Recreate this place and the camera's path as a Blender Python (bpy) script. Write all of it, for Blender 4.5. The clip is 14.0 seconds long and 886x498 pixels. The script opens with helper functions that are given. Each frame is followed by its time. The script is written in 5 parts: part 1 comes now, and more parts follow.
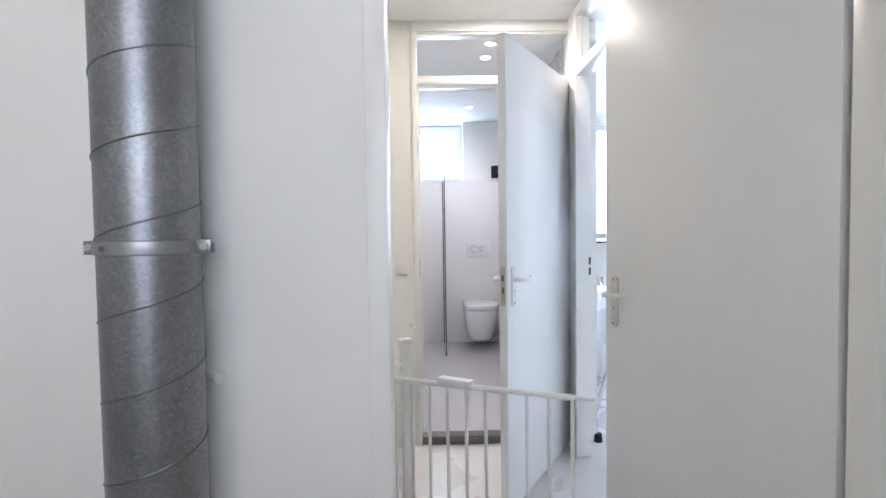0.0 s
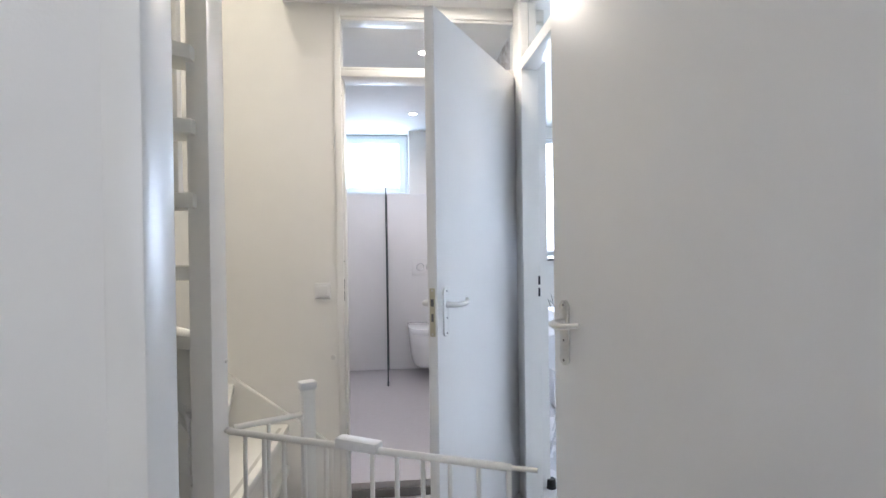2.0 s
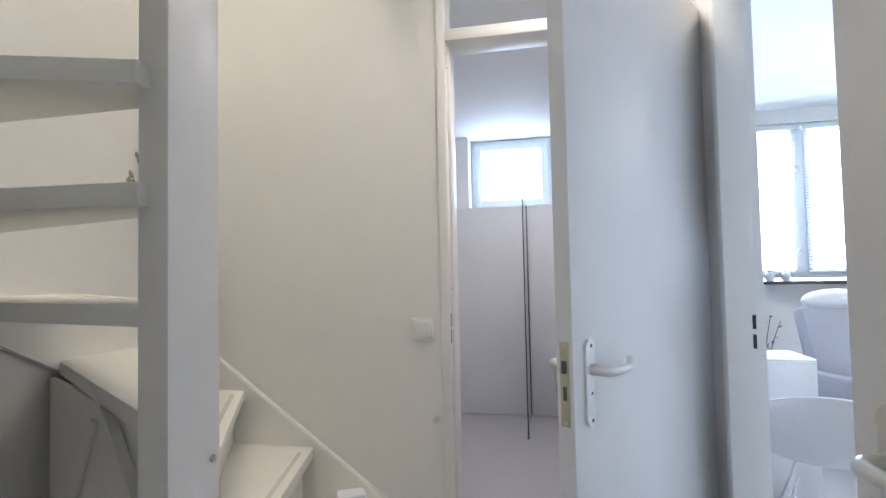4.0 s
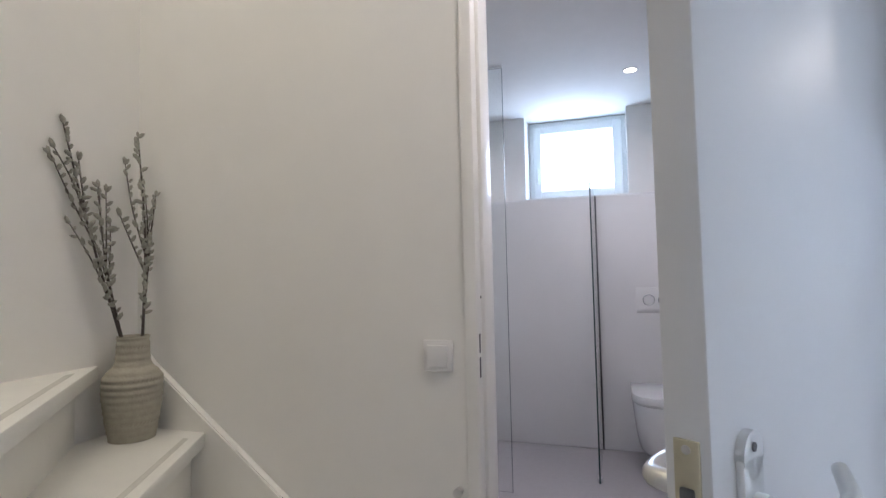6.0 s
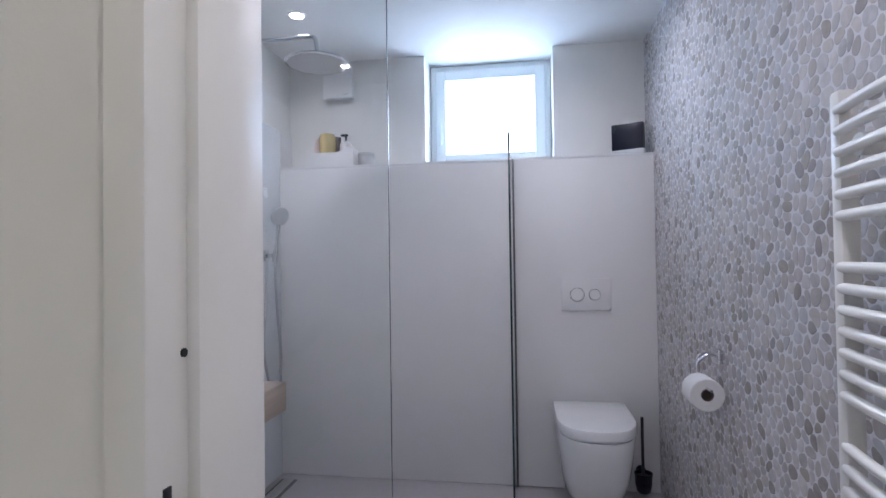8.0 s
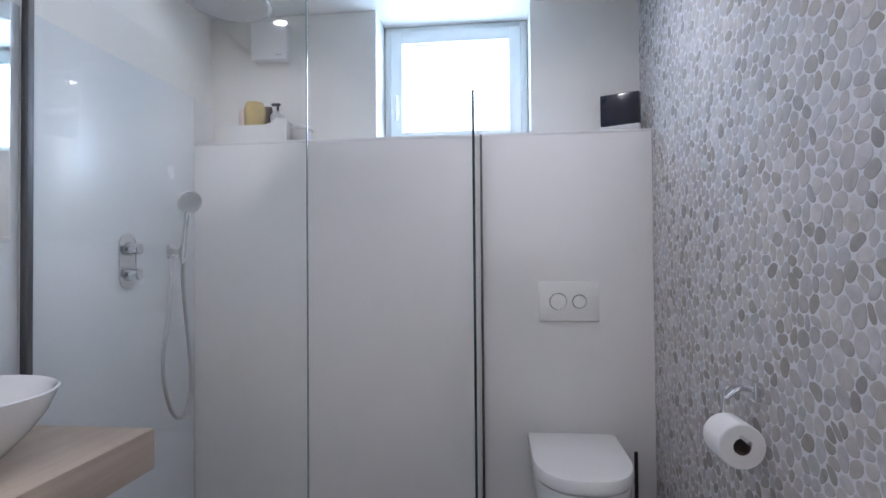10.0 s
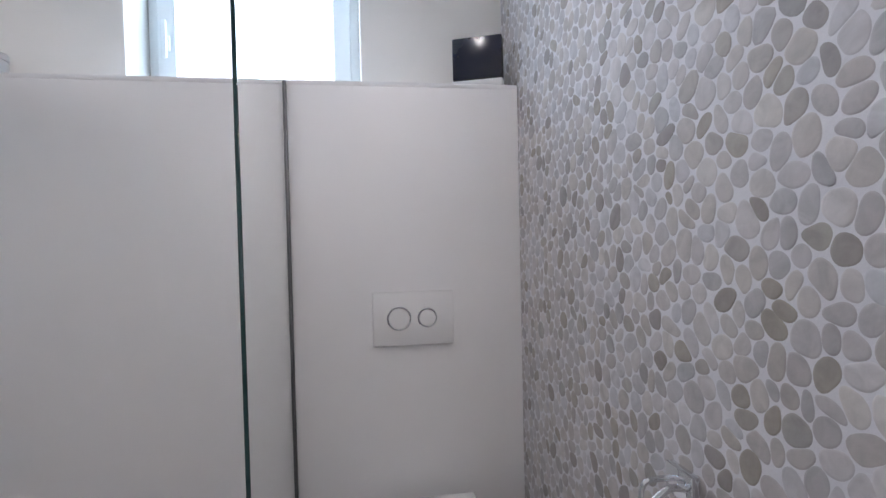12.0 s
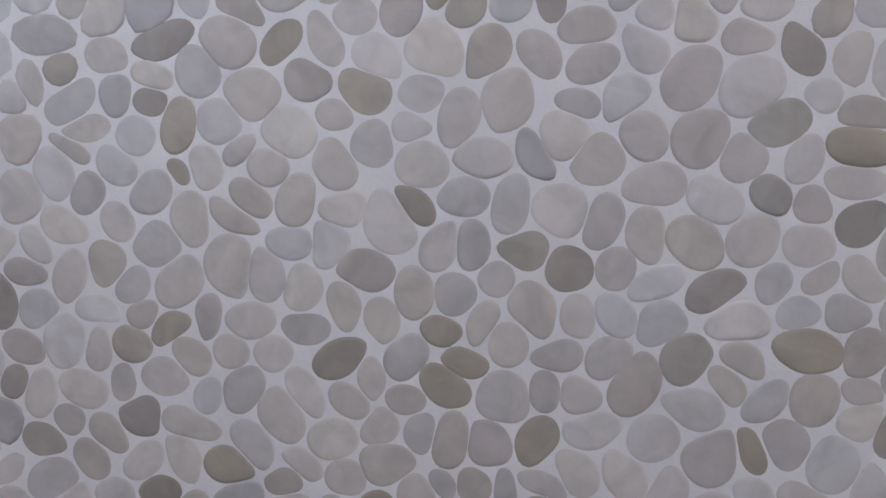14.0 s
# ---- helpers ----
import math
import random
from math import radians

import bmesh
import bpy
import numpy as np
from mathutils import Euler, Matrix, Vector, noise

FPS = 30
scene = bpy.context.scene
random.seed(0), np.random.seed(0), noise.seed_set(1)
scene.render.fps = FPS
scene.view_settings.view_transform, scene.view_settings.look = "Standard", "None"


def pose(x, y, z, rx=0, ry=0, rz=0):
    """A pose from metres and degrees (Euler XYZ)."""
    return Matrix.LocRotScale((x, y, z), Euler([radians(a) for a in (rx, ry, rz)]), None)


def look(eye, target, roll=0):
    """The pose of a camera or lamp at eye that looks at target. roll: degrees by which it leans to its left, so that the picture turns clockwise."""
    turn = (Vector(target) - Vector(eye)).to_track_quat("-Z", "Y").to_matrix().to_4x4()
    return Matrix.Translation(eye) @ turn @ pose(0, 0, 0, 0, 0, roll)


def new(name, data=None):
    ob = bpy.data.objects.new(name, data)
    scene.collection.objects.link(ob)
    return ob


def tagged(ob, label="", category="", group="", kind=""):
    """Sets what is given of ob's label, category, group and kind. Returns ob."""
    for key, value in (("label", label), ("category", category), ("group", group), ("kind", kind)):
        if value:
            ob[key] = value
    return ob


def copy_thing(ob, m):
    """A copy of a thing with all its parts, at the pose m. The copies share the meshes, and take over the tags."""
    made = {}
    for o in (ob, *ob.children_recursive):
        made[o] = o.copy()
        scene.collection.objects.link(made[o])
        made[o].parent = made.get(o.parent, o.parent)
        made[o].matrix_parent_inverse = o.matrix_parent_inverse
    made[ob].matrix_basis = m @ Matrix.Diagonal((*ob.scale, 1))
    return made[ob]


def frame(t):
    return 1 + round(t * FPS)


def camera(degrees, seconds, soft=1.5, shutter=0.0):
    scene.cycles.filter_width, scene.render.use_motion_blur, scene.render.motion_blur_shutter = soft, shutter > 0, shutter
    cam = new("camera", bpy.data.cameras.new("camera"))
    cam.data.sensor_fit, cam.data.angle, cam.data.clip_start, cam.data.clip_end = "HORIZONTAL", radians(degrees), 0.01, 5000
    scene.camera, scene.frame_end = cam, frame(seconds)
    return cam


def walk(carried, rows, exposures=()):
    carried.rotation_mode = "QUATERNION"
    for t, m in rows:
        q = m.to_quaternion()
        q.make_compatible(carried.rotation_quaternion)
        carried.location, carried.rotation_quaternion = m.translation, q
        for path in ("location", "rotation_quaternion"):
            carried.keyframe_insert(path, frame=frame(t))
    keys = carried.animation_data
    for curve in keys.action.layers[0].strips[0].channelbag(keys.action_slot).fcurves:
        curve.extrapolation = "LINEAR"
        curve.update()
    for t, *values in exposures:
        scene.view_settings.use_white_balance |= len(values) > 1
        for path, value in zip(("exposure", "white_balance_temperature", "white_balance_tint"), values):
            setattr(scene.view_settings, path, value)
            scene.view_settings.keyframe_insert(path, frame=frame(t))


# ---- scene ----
cam = camera(81.2, 14.0)
PATH = [
    (0, (-0.832, -5.555, 1.237), (-0.791, -3.557, 1.157), -0.8),
    (0.5, (-0.818, -5.572, 1.231), (-0.585, -3.587, 1.163), -0.9),
    (1, (-0.823, -5.568, 1.208), (-0.536, -3.589, 1.168), -0.9),
    (1.5, (-0.753, -5.398, 1.224), (-0.48, -3.417, 1.186), -0.9),
    (2, (-0.663, -5.139, 1.216), (-0.466, -3.148, 1.205), -0.8),
    (2.5, (-0.633, -4.809, 1.242), (-0.561, -2.81, 1.254), -0.2),
    (3, (-0.581, -4.561, 1.228), (-0.697, -2.565, 1.267), -0.6),
    (3.5, (-0.55, -4.412, 1.225), (-0.857, -2.437, 1.296), -0.9),
    (3.7, (-0.548, -4.397, 1.222), (-0.899, -2.429, 1.298), -1.0),
    (5.8, (-0.555, -3.83, 1.202), (-1.144, -1.921, 1.303), -1.4),
    (6, (-0.566, -3.735, 1.202), (-1.208, -1.843, 1.306), -1.2),
    (6.5, (-0.637, -3.517, 1.211), (-1.322, -1.641, 1.312), -0.9),
    (7, (-0.658, -3.233, 1.217), (-1.337, -1.353, 1.305), -0.9),
    (7.5, (-0.691, -2.998, 1.233), (-1.223, -1.071, 1.297), -0.9),
    (8, (-0.656, -2.782, 1.213), (-0.965, -0.806, 1.248), -0.8),
    (8.2, (-0.675, -2.697, 1.22), (-0.907, -0.711, 1.241), -1.0),
    (10.3, (-0.632, -2.239, 1.202), (-0.839, -0.25, 1.236), -0.3),
    (10.5, (-0.629, -2.234, 1.203), (-0.829, -0.244, 1.231), -0.2),
    (11, (-0.591, -2.105, 1.213), (-0.787, -0.115, 1.235), -0.0),
    (11.5, (-0.571, -1.844, 1.249), (-0.566, 0.156, 1.232), 0.1),
    (12, (-0.497, -1.604, 1.266), (-0.182, 0.37, 1.215), -1.3),
    (12.5, (-0.482, -1.425, 1.264), (0.309, 0.41, 1.178), -1.3),
    (13, (-0.461, -1.268, 1.266), (0.956, 0.138, 1.138), -0.5),
    (13.5, (-0.381, -1.184, 1.291), (1.404, -0.296, 1.135), -0.5),
    (14, (-0.397, -1.067, 1.292), (1.588, -0.891, 1.122), -0.3),
]
EXPOSURES = [(0, 0.54, 6030, 20), (2.0, 0.27, 6090, 20), (3.7, 0.02, 6000, 20), (6.0, -0.24, 5980, 22), (8.0, -0.29, 5740, 21), (10.5, -0.23, 6000, 18), (12.0, -0.23, 6250, 19), (13.0, -0.21, 6290, 20), (14.0, -0.1, 6290, 20)]
walk(cam, [(t, look(eye, target, roll)) for t, eye, target, roll in PATH], EXPOSURES)

# ---- world and large lights ----
world = bpy.data.worlds.new("world")
scene.world = world
world.use_nodes = True
wn = world.node_tree
sky = wn.nodes.new("ShaderNodeTexSky")
sky.sky_type, sky.sun_disc = "NISHITA", False
sky.sun_elevation, sky.sun_rotation = radians(38), radians(200)
wn.links.new(sky.outputs[0], wn.nodes["Background"].inputs[0])
wn.nodes["Background"].inputs[1].default_value = 0.1
sun = new("sun", bpy.data.lights.new("sun", "SUN"))
sun.data.energy, sun.data.angle, sun.data.color = 1.0, radians(12), (1, 0.96, 0.9)
sun.matrix_world = look((0, 0, 20), (8, 18, 0))


def area_lamp(name, at, target, w, h, watts, colour):
    la = new(name, bpy.data.lights.new(name, "AREA"))
    la.data.shape, la.data.size, la.data.size_y = "RECTANGLE", w, h
    la.data.energy, la.data.color = watts, colour
    la.matrix_world = look(at, target)
    return la


DAY = (0.68, 0.85, 1.0)
WARM = (1.0, 0.925, 0.735)
COOL = (1.0, 0.965, 0.94)
area_lamp("bathroom_window_light", (-0.8465, 0.366, 2.075), (-0.8465, -1.0, 2.06), 0.555, 0.47, 8.2, (0.58, 0.82, 1.0))
area_lamp("bedroom_window_light", (1.735, 0.445, 1.735), (1.735, -1.0, 1.72), 1.9, 1.15, 200, (0.66, 0.84, 1.0))
area_lamp("utility_window_light", (-0.95, -6.22, 1.65), (-0.95, -5.0, 1.6), 0.9, 1.1, 1.35, (0.62, 0.86, 1.0))
# added fill lamp, out of view above the stairs; no skylight is built
area_lamp("attic_fill_light", (-1.62, -3.5, 4.55), (-1.62, -3.5, 2), 0.7, 1.0, 28, (1.0, 0.95, 0.74))


def disc_light(at, watts, colour, spread):
    """A small round lamp that shines down from a ceiling."""
    la = new("disc_light", bpy.data.lights.new("disc_light", "AREA"))
    la.data.shape, la.data.size = "DISK", 0.062
    la.data.energy, la.data.color, la.data.spread = watts, colour, radians(spread)
    la.matrix_world = look(at, (at[0], at[1] + 0.0001, at[2] - 1))


# ---- materials ----
def material(name, colour, rough=0.5, metal=0.0, grain=40.0, amount=0.06, bump=0.0, bump_scale=200.0, coat=0.0, blotch=1.5):
    m = bpy.data.materials.new(name)
    m.use_nodes = True
    nt = m.node_tree
    b = nt.nodes["Principled BSDF"]
    b.inputs["Roughness"].default_value, b.inputs["Metallic"].default_value = rough, metal
    b.inputs["Coat Weight"].default_value = coat
    co = nt.nodes.new("ShaderNodeTexCoord")
    parts = []
    for sc in (grain, blotch):
        n = nt.nodes.new("ShaderNodeTexNoise")
        n.inputs["Scale"].default_value, n.inputs["Detail"].default_value = sc, 4
        nt.links.new(co.outputs["Object"], n.inputs["Vector"])
        parts.append(n)
    add = nt.nodes.new("ShaderNodeMath")
    add.operation = "ADD"
    nt.links.new(parts[0].outputs[0], add.inputs[0])
    nt.links.new(parts[1].outputs[0], add.inputs[1])
    ramp = nt.nodes.new("ShaderNodeMapRange")
    ramp.inputs[1].default_value, ramp.inputs[2].default_value = 0.6, 1.4
    nt.links.new(add.outputs[0], ramp.inputs[0])
    mix = nt.nodes.new("ShaderNodeMix")
    mix.data_type = "RGBA"
    mix.inputs[6].default_value = (*[c * (1 - amount) for c in colour], 1)
    mix.inputs[7].default_value = (*[min(1, c * (1 + amount)) for c in colour], 1)
    nt.links.new(ramp.outputs[0], mix.inputs[0])
    nt.links.new(mix.outputs[2], b.inputs["Base Color"])
    rr = nt.nodes.new("ShaderNodeMapRange")
    rr.inputs[3].default_value, rr.inputs[4].default_value = max(0, rough - 0.06), min(1, rough + 0.06)
    nt.links.new(parts[1].outputs[0], rr.inputs[0])
    nt.links.new(rr.outputs[0], b.inputs["Roughness"])
    if bump:
        n = nt.nodes.new("ShaderNodeTexNoise")
        n.inputs["Scale"].default_value, n.inputs["Detail"].default_value = bump_scale, 3
        nt.links.new(co.outputs["Object"], n.inputs["Vector"])
        bp = nt.nodes.new("ShaderNodeBump")
        bp.inputs["Strength"].default_value, bp.inputs["Distance"].default_value = bump, 0.002
        nt.links.new(n.outputs[0], bp.inputs["Height"])
        nt.links.new(bp.outputs[0], b.inputs["Normal"])
    return m


def glowing(name, colour, strength):
    m = bpy.data.materials.new(name)
    m.use_nodes = True
    b = m.node_tree.nodes["Principled BSDF"]
    b.inputs["Base Color"].default_value = (*colour, 1)
    b.inputs["Emission Color"].default_value = (*colour, 1)
    b.inputs["Emission Strength"].default_value = strength
    return m


def glass(name, colour=(1, 1, 1), rough=0.0):
    m = bpy.data.materials.new(name)
    m.use_nodes = True
    b = m.node_tree.nodes["Principled BSDF"]
    b.inputs["Base Color"].default_value = (*colour, 1)
    b.inputs["Roughness"].default_value, b.inputs["IOR"].default_value = rough, 1.45
    b.inputs["Transmission Weight"].default_value = 1.0
    return m


WALL = material("white_wall_paint", (0.835, 0.82, 0.785), 0.75, bump=0.12, bump_scale=260, amount=0.02, grain=9)
CEIL = material("white_ceiling_paint", (0.85, 0.84, 0.82), 0.8, bump=0.1, amount=0.02, grain=12)
TRIM = material("white_lacquer", (0.84, 0.825, 0.785), 0.32, amount=0.015, grain=20, bump=0.03, bump_scale=60)
DOOR = material("white_satin_door", (0.845, 0.835, 0.82), 0.40, amount=0.015, grain=6, bump=0.02, bump_scale=40)
STEP = material("painted_tread", (0.81, 0.795, 0.735), 0.4, amount=0.03, grain=14, bump=0.04, bump_scale=80)
STRIP = material("grey_rubber_strip", (0.62, 0.605, 0.55), 0.8, amount=0.08, grain=90, bump=0.3, bump_scale=300)
PANEL = material("white_glossy_panel", (0.80, 0.79, 0.785), 0.42, amount=0.015, grain=5)
GLOSS = material("white_gloss_shower_panel", (0.77, 0.795, 0.815), 0.26, amount=0.012, grain=5)
FLOOR = material("grey_cast_floor", (0.44, 0.415, 0.42), 0.30, amount=0.05, grain=30, bump=0.03, bump_scale=90)
FLOOR2 = material("pale_grey_floor", (0.62, 0.60, 0.585), 0.28, amount=0.04, grain=25, bump=0.03, bump_scale=90)
CERAMIC = material("white_ceramic", (0.82, 0.82, 0.815), 0.07, amount=0.008, grain=4, coat=0.5)
PLASTIC = material("white_plastic", (0.80, 0.79, 0.78), 0.3, amount=0.01, grain=10)
GREYP = material("warm_grey_plastic", (0.55, 0.53, 0.52), 0.4, amount=0.03)
PALEP = material("pale_grey_plastic", (0.70, 0.70, 0.71), 0.3, amount=0.03)
CHROME = material("chrome", (0.75, 0.76, 0.78), 0.07, 1.0, amount=0.02)
BRASS = material("dull_brass", (0.62, 0.57, 0.42), 0.4, 0.7, amount=0.05, grain=90)
STEEL = material("satin_aluminium", (0.72, 0.71, 0.69), 0.32, 1.0, amount=0.03, grain=90)
SILVER = material("pale_silver_paint", (0.62, 0.62, 0.63), 0.35, 0.3, amount=0.03)
BLACK = material("black_plastic", (0.018, 0.018, 0.022), 0.35, amount=0.15)
SCREEN = material("black_gloss_screen", (0.010, 0.011, 0.024), 0.22, amount=0.1)
DARK = material("dark_stone_sill", (0.06, 0.065, 0.07), 0.25, amount=0.15)
SLATE = material("dark_grey_threshold", (0.14, 0.135, 0.135), 0.5, amount=0.12)
UPVC = material("white_window_plastic", (0.80, 0.83, 0.84), 0.25, amount=0.01)
PAPER = material("white_paper", (0.83, 0.82, 0.81), 0.9, amount=0.03, grain=60, bump=0.3, bump_scale=120)
CARD = material("brown_cardboard", (0.16, 0.12, 0.10), 0.8, amount=0.15)
GOLD = material("amber_bottle", (0.60, 0.46, 0.20), 0.2, amount=0.1)
PINK = material("pale_pink_bottle", (0.72, 0.58, 0.55), 0.35, amount=0.05)
VASE = material("olive_grey_clay", (0.36, 0.335, 0.27), 0.75, amount=0.14, grain=55, bump=0.5, bump_scale=140)
CLAYDARK = material("dark_incised_clay", (0.315, 0.29, 0.235), 0.85, amount=0.1, grain=60)
TWIG = material("dark_brown_twig", (0.055, 0.042, 0.036), 0.8, amount=0.3, grain=80)
BUD = material("grey_willow_bud", (0.34, 0.33, 0.28), 0.9, amount=0.35, grain=160, bump=0.5, bump_scale=400)
LEAF = material("dark_green_leaf", (0.035, 0.06, 0.05), 0.5, amount=0.3, grain=40)
GREYFAB = material("light_grey_fabric", (0.42, 0.43, 0.46), 0.9, amount=0.08, grain=180, bump=0.3, bump_scale=500)
GROUT = material("pale_grout", (0.68, 0.67, 0.69), 0.85, amount=0.05, grain=60, bump=0.15, bump_scale=300)
RUBBER = material("black_rubber", (0.02, 0.02, 0.02), 0.7, amount=0.2)
GLASS = glass("clear_glass", (0.965, 0.985, 0.98))
EDGE = material("dark_green_glass_edge", (0.024, 0.058, 0.058), 0.12, amount=0.1)
EDGE2 = material("grey_green_glass_edge", (0.20, 0.25, 0.25), 0.15, amount=0.1)
ZINC = material("dull_zinc", (0.34, 0.345, 0.35), 0.42, 1.0, amount=0.06, grain=50)
HOSE = material("ribbed_metal_hose", (0.56, 0.56, 0.57), 0.36, 1.0, amount=0.06, grain=90)
ANOD = material("dark_anodised_aluminium", (0.16, 0.16, 0.165), 0.4, 0.8, amount=0.05)
SEAM = material("dark_zinc_seam", (0.20, 0.205, 0.21), 0.4, 1.0, amount=0.1)
LAMPGLOW = glowing("lit_lamp", (1.0, 0.95, 0.88), 25.0)
SKYGLOW = glowing("bright_sky", (0.93, 0.97, 1.0), 2.6)
MIRROR = material("mirror_silver", (0.88, 0.9, 0.9), 0.02, 1.0, amount=0.005)


def oak_material():
    m = material("pale_oak", (0.42, 0.33, 0.235), 0.45, amount=0.1, grain=30, bump=0.1, bump_scale=200)
    nt = m.node_tree
    b = nt.nodes["Principled BSDF"]
    co = nt.nodes.new("ShaderNodeTexCoord")
    mp = nt.nodes.new("ShaderNodeMapping")
    mp.inputs["Scale"].default_value = (14, 1.1, 14)
    n = nt.nodes.new("ShaderNodeTexNoise")
    n.inputs["Scale"].default_value, n.inputs["Detail"].default_value, n.inputs["Distortion"].default_value = 2.0, 6, 0.6
    r = nt.nodes.new("ShaderNodeValToRGB")
    r.color_ramp.elements[0].position, r.color_ramp.elements[1].position = 0.32, 0.7
    r.color_ramp.elements[0].color, r.color_ramp.elements[1].color = (0.42, 0.335, 0.265, 1), (0.52, 0.43, 0.345, 1)
    nt.links.new(co.outputs["Object"], mp.inputs[0])
    nt.links.new(mp.outputs[0], n.inputs["Vector"])
    nt.links.new(n.outputs[0], r.inputs[0])
    nt.links.new(r.outputs[0], b.inputs["Base Color"])
    return m


OAK = oak_material()


def galvanised_material():
    m = material("galvanised_steel", (0.5, 0.5, 0.5), 0.42, 1.0, amount=0.05)
    nt = m.node_tree
    b = nt.nodes["Principled BSDF"]
    co = nt.nodes.new("ShaderNodeTexCoord")
    v = nt.nodes.new("ShaderNodeTexVoronoi")
    v.inputs["Scale"].default_value = 210
    n = nt.nodes.new("ShaderNodeTexNoise")
    n.inputs["Scale"].default_value, n.inputs["Detail"].default_value = 9, 6
    mul = nt.nodes.new("ShaderNodeMath")
    mul.operation = "MULTIPLY"
    r = nt.nodes.new("ShaderNodeValToRGB")
    r.color_ramp.elements[0].position, r.color_ramp.elements[1].position = 0.1, 0.55
    r.color_ramp.elements[0].color, r.color_ramp.elements[1].color = (0.235, 0.24, 0.255, 1), (0.335, 0.34, 0.35, 1)
    nt.links.new(co.outputs["Object"], v.inputs["Vector"])
    nt.links.new(co.outputs["Object"], n.inputs["Vector"])
    nt.links.new(v.outputs["Color"], mul.inputs[0])
    nt.links.new(n.outputs[0], mul.inputs[1])
    nt.links.new(mul.outputs[0], r.inputs[0])
    nt.links.new(r.outputs[0], b.inputs["Base Color"])
    return m


GALV = galvanised_material()


def pebble_material(name, node_type, output):
    """Matt sliced pebble; its tone comes from a random number a stone."""
    m = bpy.data.materials.new(name)
    m.use_nodes = True
    nt = m.node_tree
    b = nt.nodes["Principled BSDF"]
    b.inputs["Roughness"].default_value = 0.62
    src = nt.nodes.new(node_type)
    r = nt.nodes.new("ShaderNodeValToRGB")
    els = r.color_ramp.elements
    els[0].position, els[0].color = 0.0, (0.295, 0.275, 0.262, 1)
    els[1].position, els[1].color = 1.0, (0.575, 0.565, 0.565, 1)
    for p, c in ((0.06, (0.325, 0.305, 0.29, 1)), (0.11, (0.345, 0.32, 0.275, 1)), (0.19, (0.41, 0.39, 0.385, 1)), (0.5, (0.475, 0.46, 0.455, 1)), (0.8, (0.515, 0.505, 0.51, 1))):
        e = els.new(p)
        e.color = c
    co = nt.nodes.new("ShaderNodeTexCoord")
    n = nt.nodes.new("ShaderNodeTexNoise")
    n.inputs["Scale"].default_value, n.inputs["Detail"].default_value, n.inputs["Distortion"].default_value = 32, 6, 0.8
    mr = nt.nodes.new("ShaderNodeMapRange")
    mr.inputs[1].default_value, mr.inputs[2].default_value, mr.inputs[3].default_value, mr.inputs[4].default_value = 0.3, 0.72, 0.85, 1.12
    mix = nt.nodes.new("ShaderNodeMix")
    mix.data_type, mix.blend_type = "RGBA", "MULTIPLY"
    mix.inputs[0].default_value = 1.0
    nt.links.new(src.outputs[output], r.inputs[0])
    nt.links.new(co.outputs["Object"], n.inputs["Vector"])
    nt.links.new(n.outputs[0], mr.inputs[0])
    nt.links.new(r.outputs[0], mix.inputs[6])
    nt.links.new(mr.outputs[0], mix.inputs[7])
    turn = nt.nodes.new("ShaderNodeMath")
    turn.operation = "MULTIPLY"
    turn.inputs[1].default_value = 13.7
    part_of = nt.nodes.new("ShaderNodeMath")
    part_of.operation = "FRACT"
    hue = nt.nodes.new("ShaderNodeValToRGB")
    hue.color_ramp.elements[0].color, hue.color_ramp.elements[1].color = (1.0, 0.955, 0.90, 1), (0.955, 0.965, 1.0, 1)
    e = hue.color_ramp.elements.new(0.5)
    e.color = (1.0, 0.96, 0.96, 1)
    tint = nt.nodes.new("ShaderNodeMix")
    tint.data_type, tint.blend_type = "RGBA", "MULTIPLY"
    tint.inputs[0].default_value = 1.0
    nt.links.new(src.outputs[output], turn.inputs[0])
    nt.links.new(turn.outputs[0], part_of.inputs[0])
    nt.links.new(part_of.outputs[0], hue.inputs[0])
    nt.links.new(mix.outputs[2], tint.inputs[6])
    nt.links.new(hue.outputs[0], tint.inputs[7])
    nt.links.new(tint.outputs[2], b.inputs["Base Color"])
    n2 = nt.nodes.new("ShaderNodeTexNoise")
    n2.inputs["Scale"].default_value, n2.inputs["Detail"].default_value = 160, 4
    nt.links.new(co.outputs["Object"], n2.inputs["Vector"])
    bp = nt.nodes.new("ShaderNodeBump")
    bp.inputs["Strength"].default_value, bp.inputs["Distance"].default_value = 0.25, 0.001
    nt.links.new(n2.outputs[0], bp.inputs["Height"])
    nt.links.new(bp.outputs[0], b.inputs["Normal"])
    return m


PEBBLE = pebble_material("pebble", "ShaderNodeObjectInfo", "Random")
PEBBLES = pebble_material("pebble_mosaic", "ShaderNodeNewGeometry", "Random Per Island")


# ---- mesh helpers ----
def box(bm, x0, x1, y0, y1, z0, z1, bevel=0.0, m=None, seg=2):
    t = bmesh.new()
    bmesh.ops.create_cube(t, size=1)
    for v in t.verts:
        v.co = Vector(((x0 + x1) / 2 + v.co.x * (x1 - x0), (y0 + y1) / 2 + v.co.y * (y1 - y0), (z0 + z1) / 2 + v.co.z * (z1 - z0)))
    if bevel:
        bmesh.ops.bevel(t, geom=t.edges[:], offset=bevel, segments=seg, affect="EDGES", profile=0.5)
    join(bm, t, m)
    return bm


def join(bm, t, m=None):
    if m is not None:
        t.transform(m)
    me = bpy.data.meshes.new("scratch")
    t.to_mesh(me)
    t.free()
    bm.from_mesh(me)
    bpy.data.meshes.remove(me)


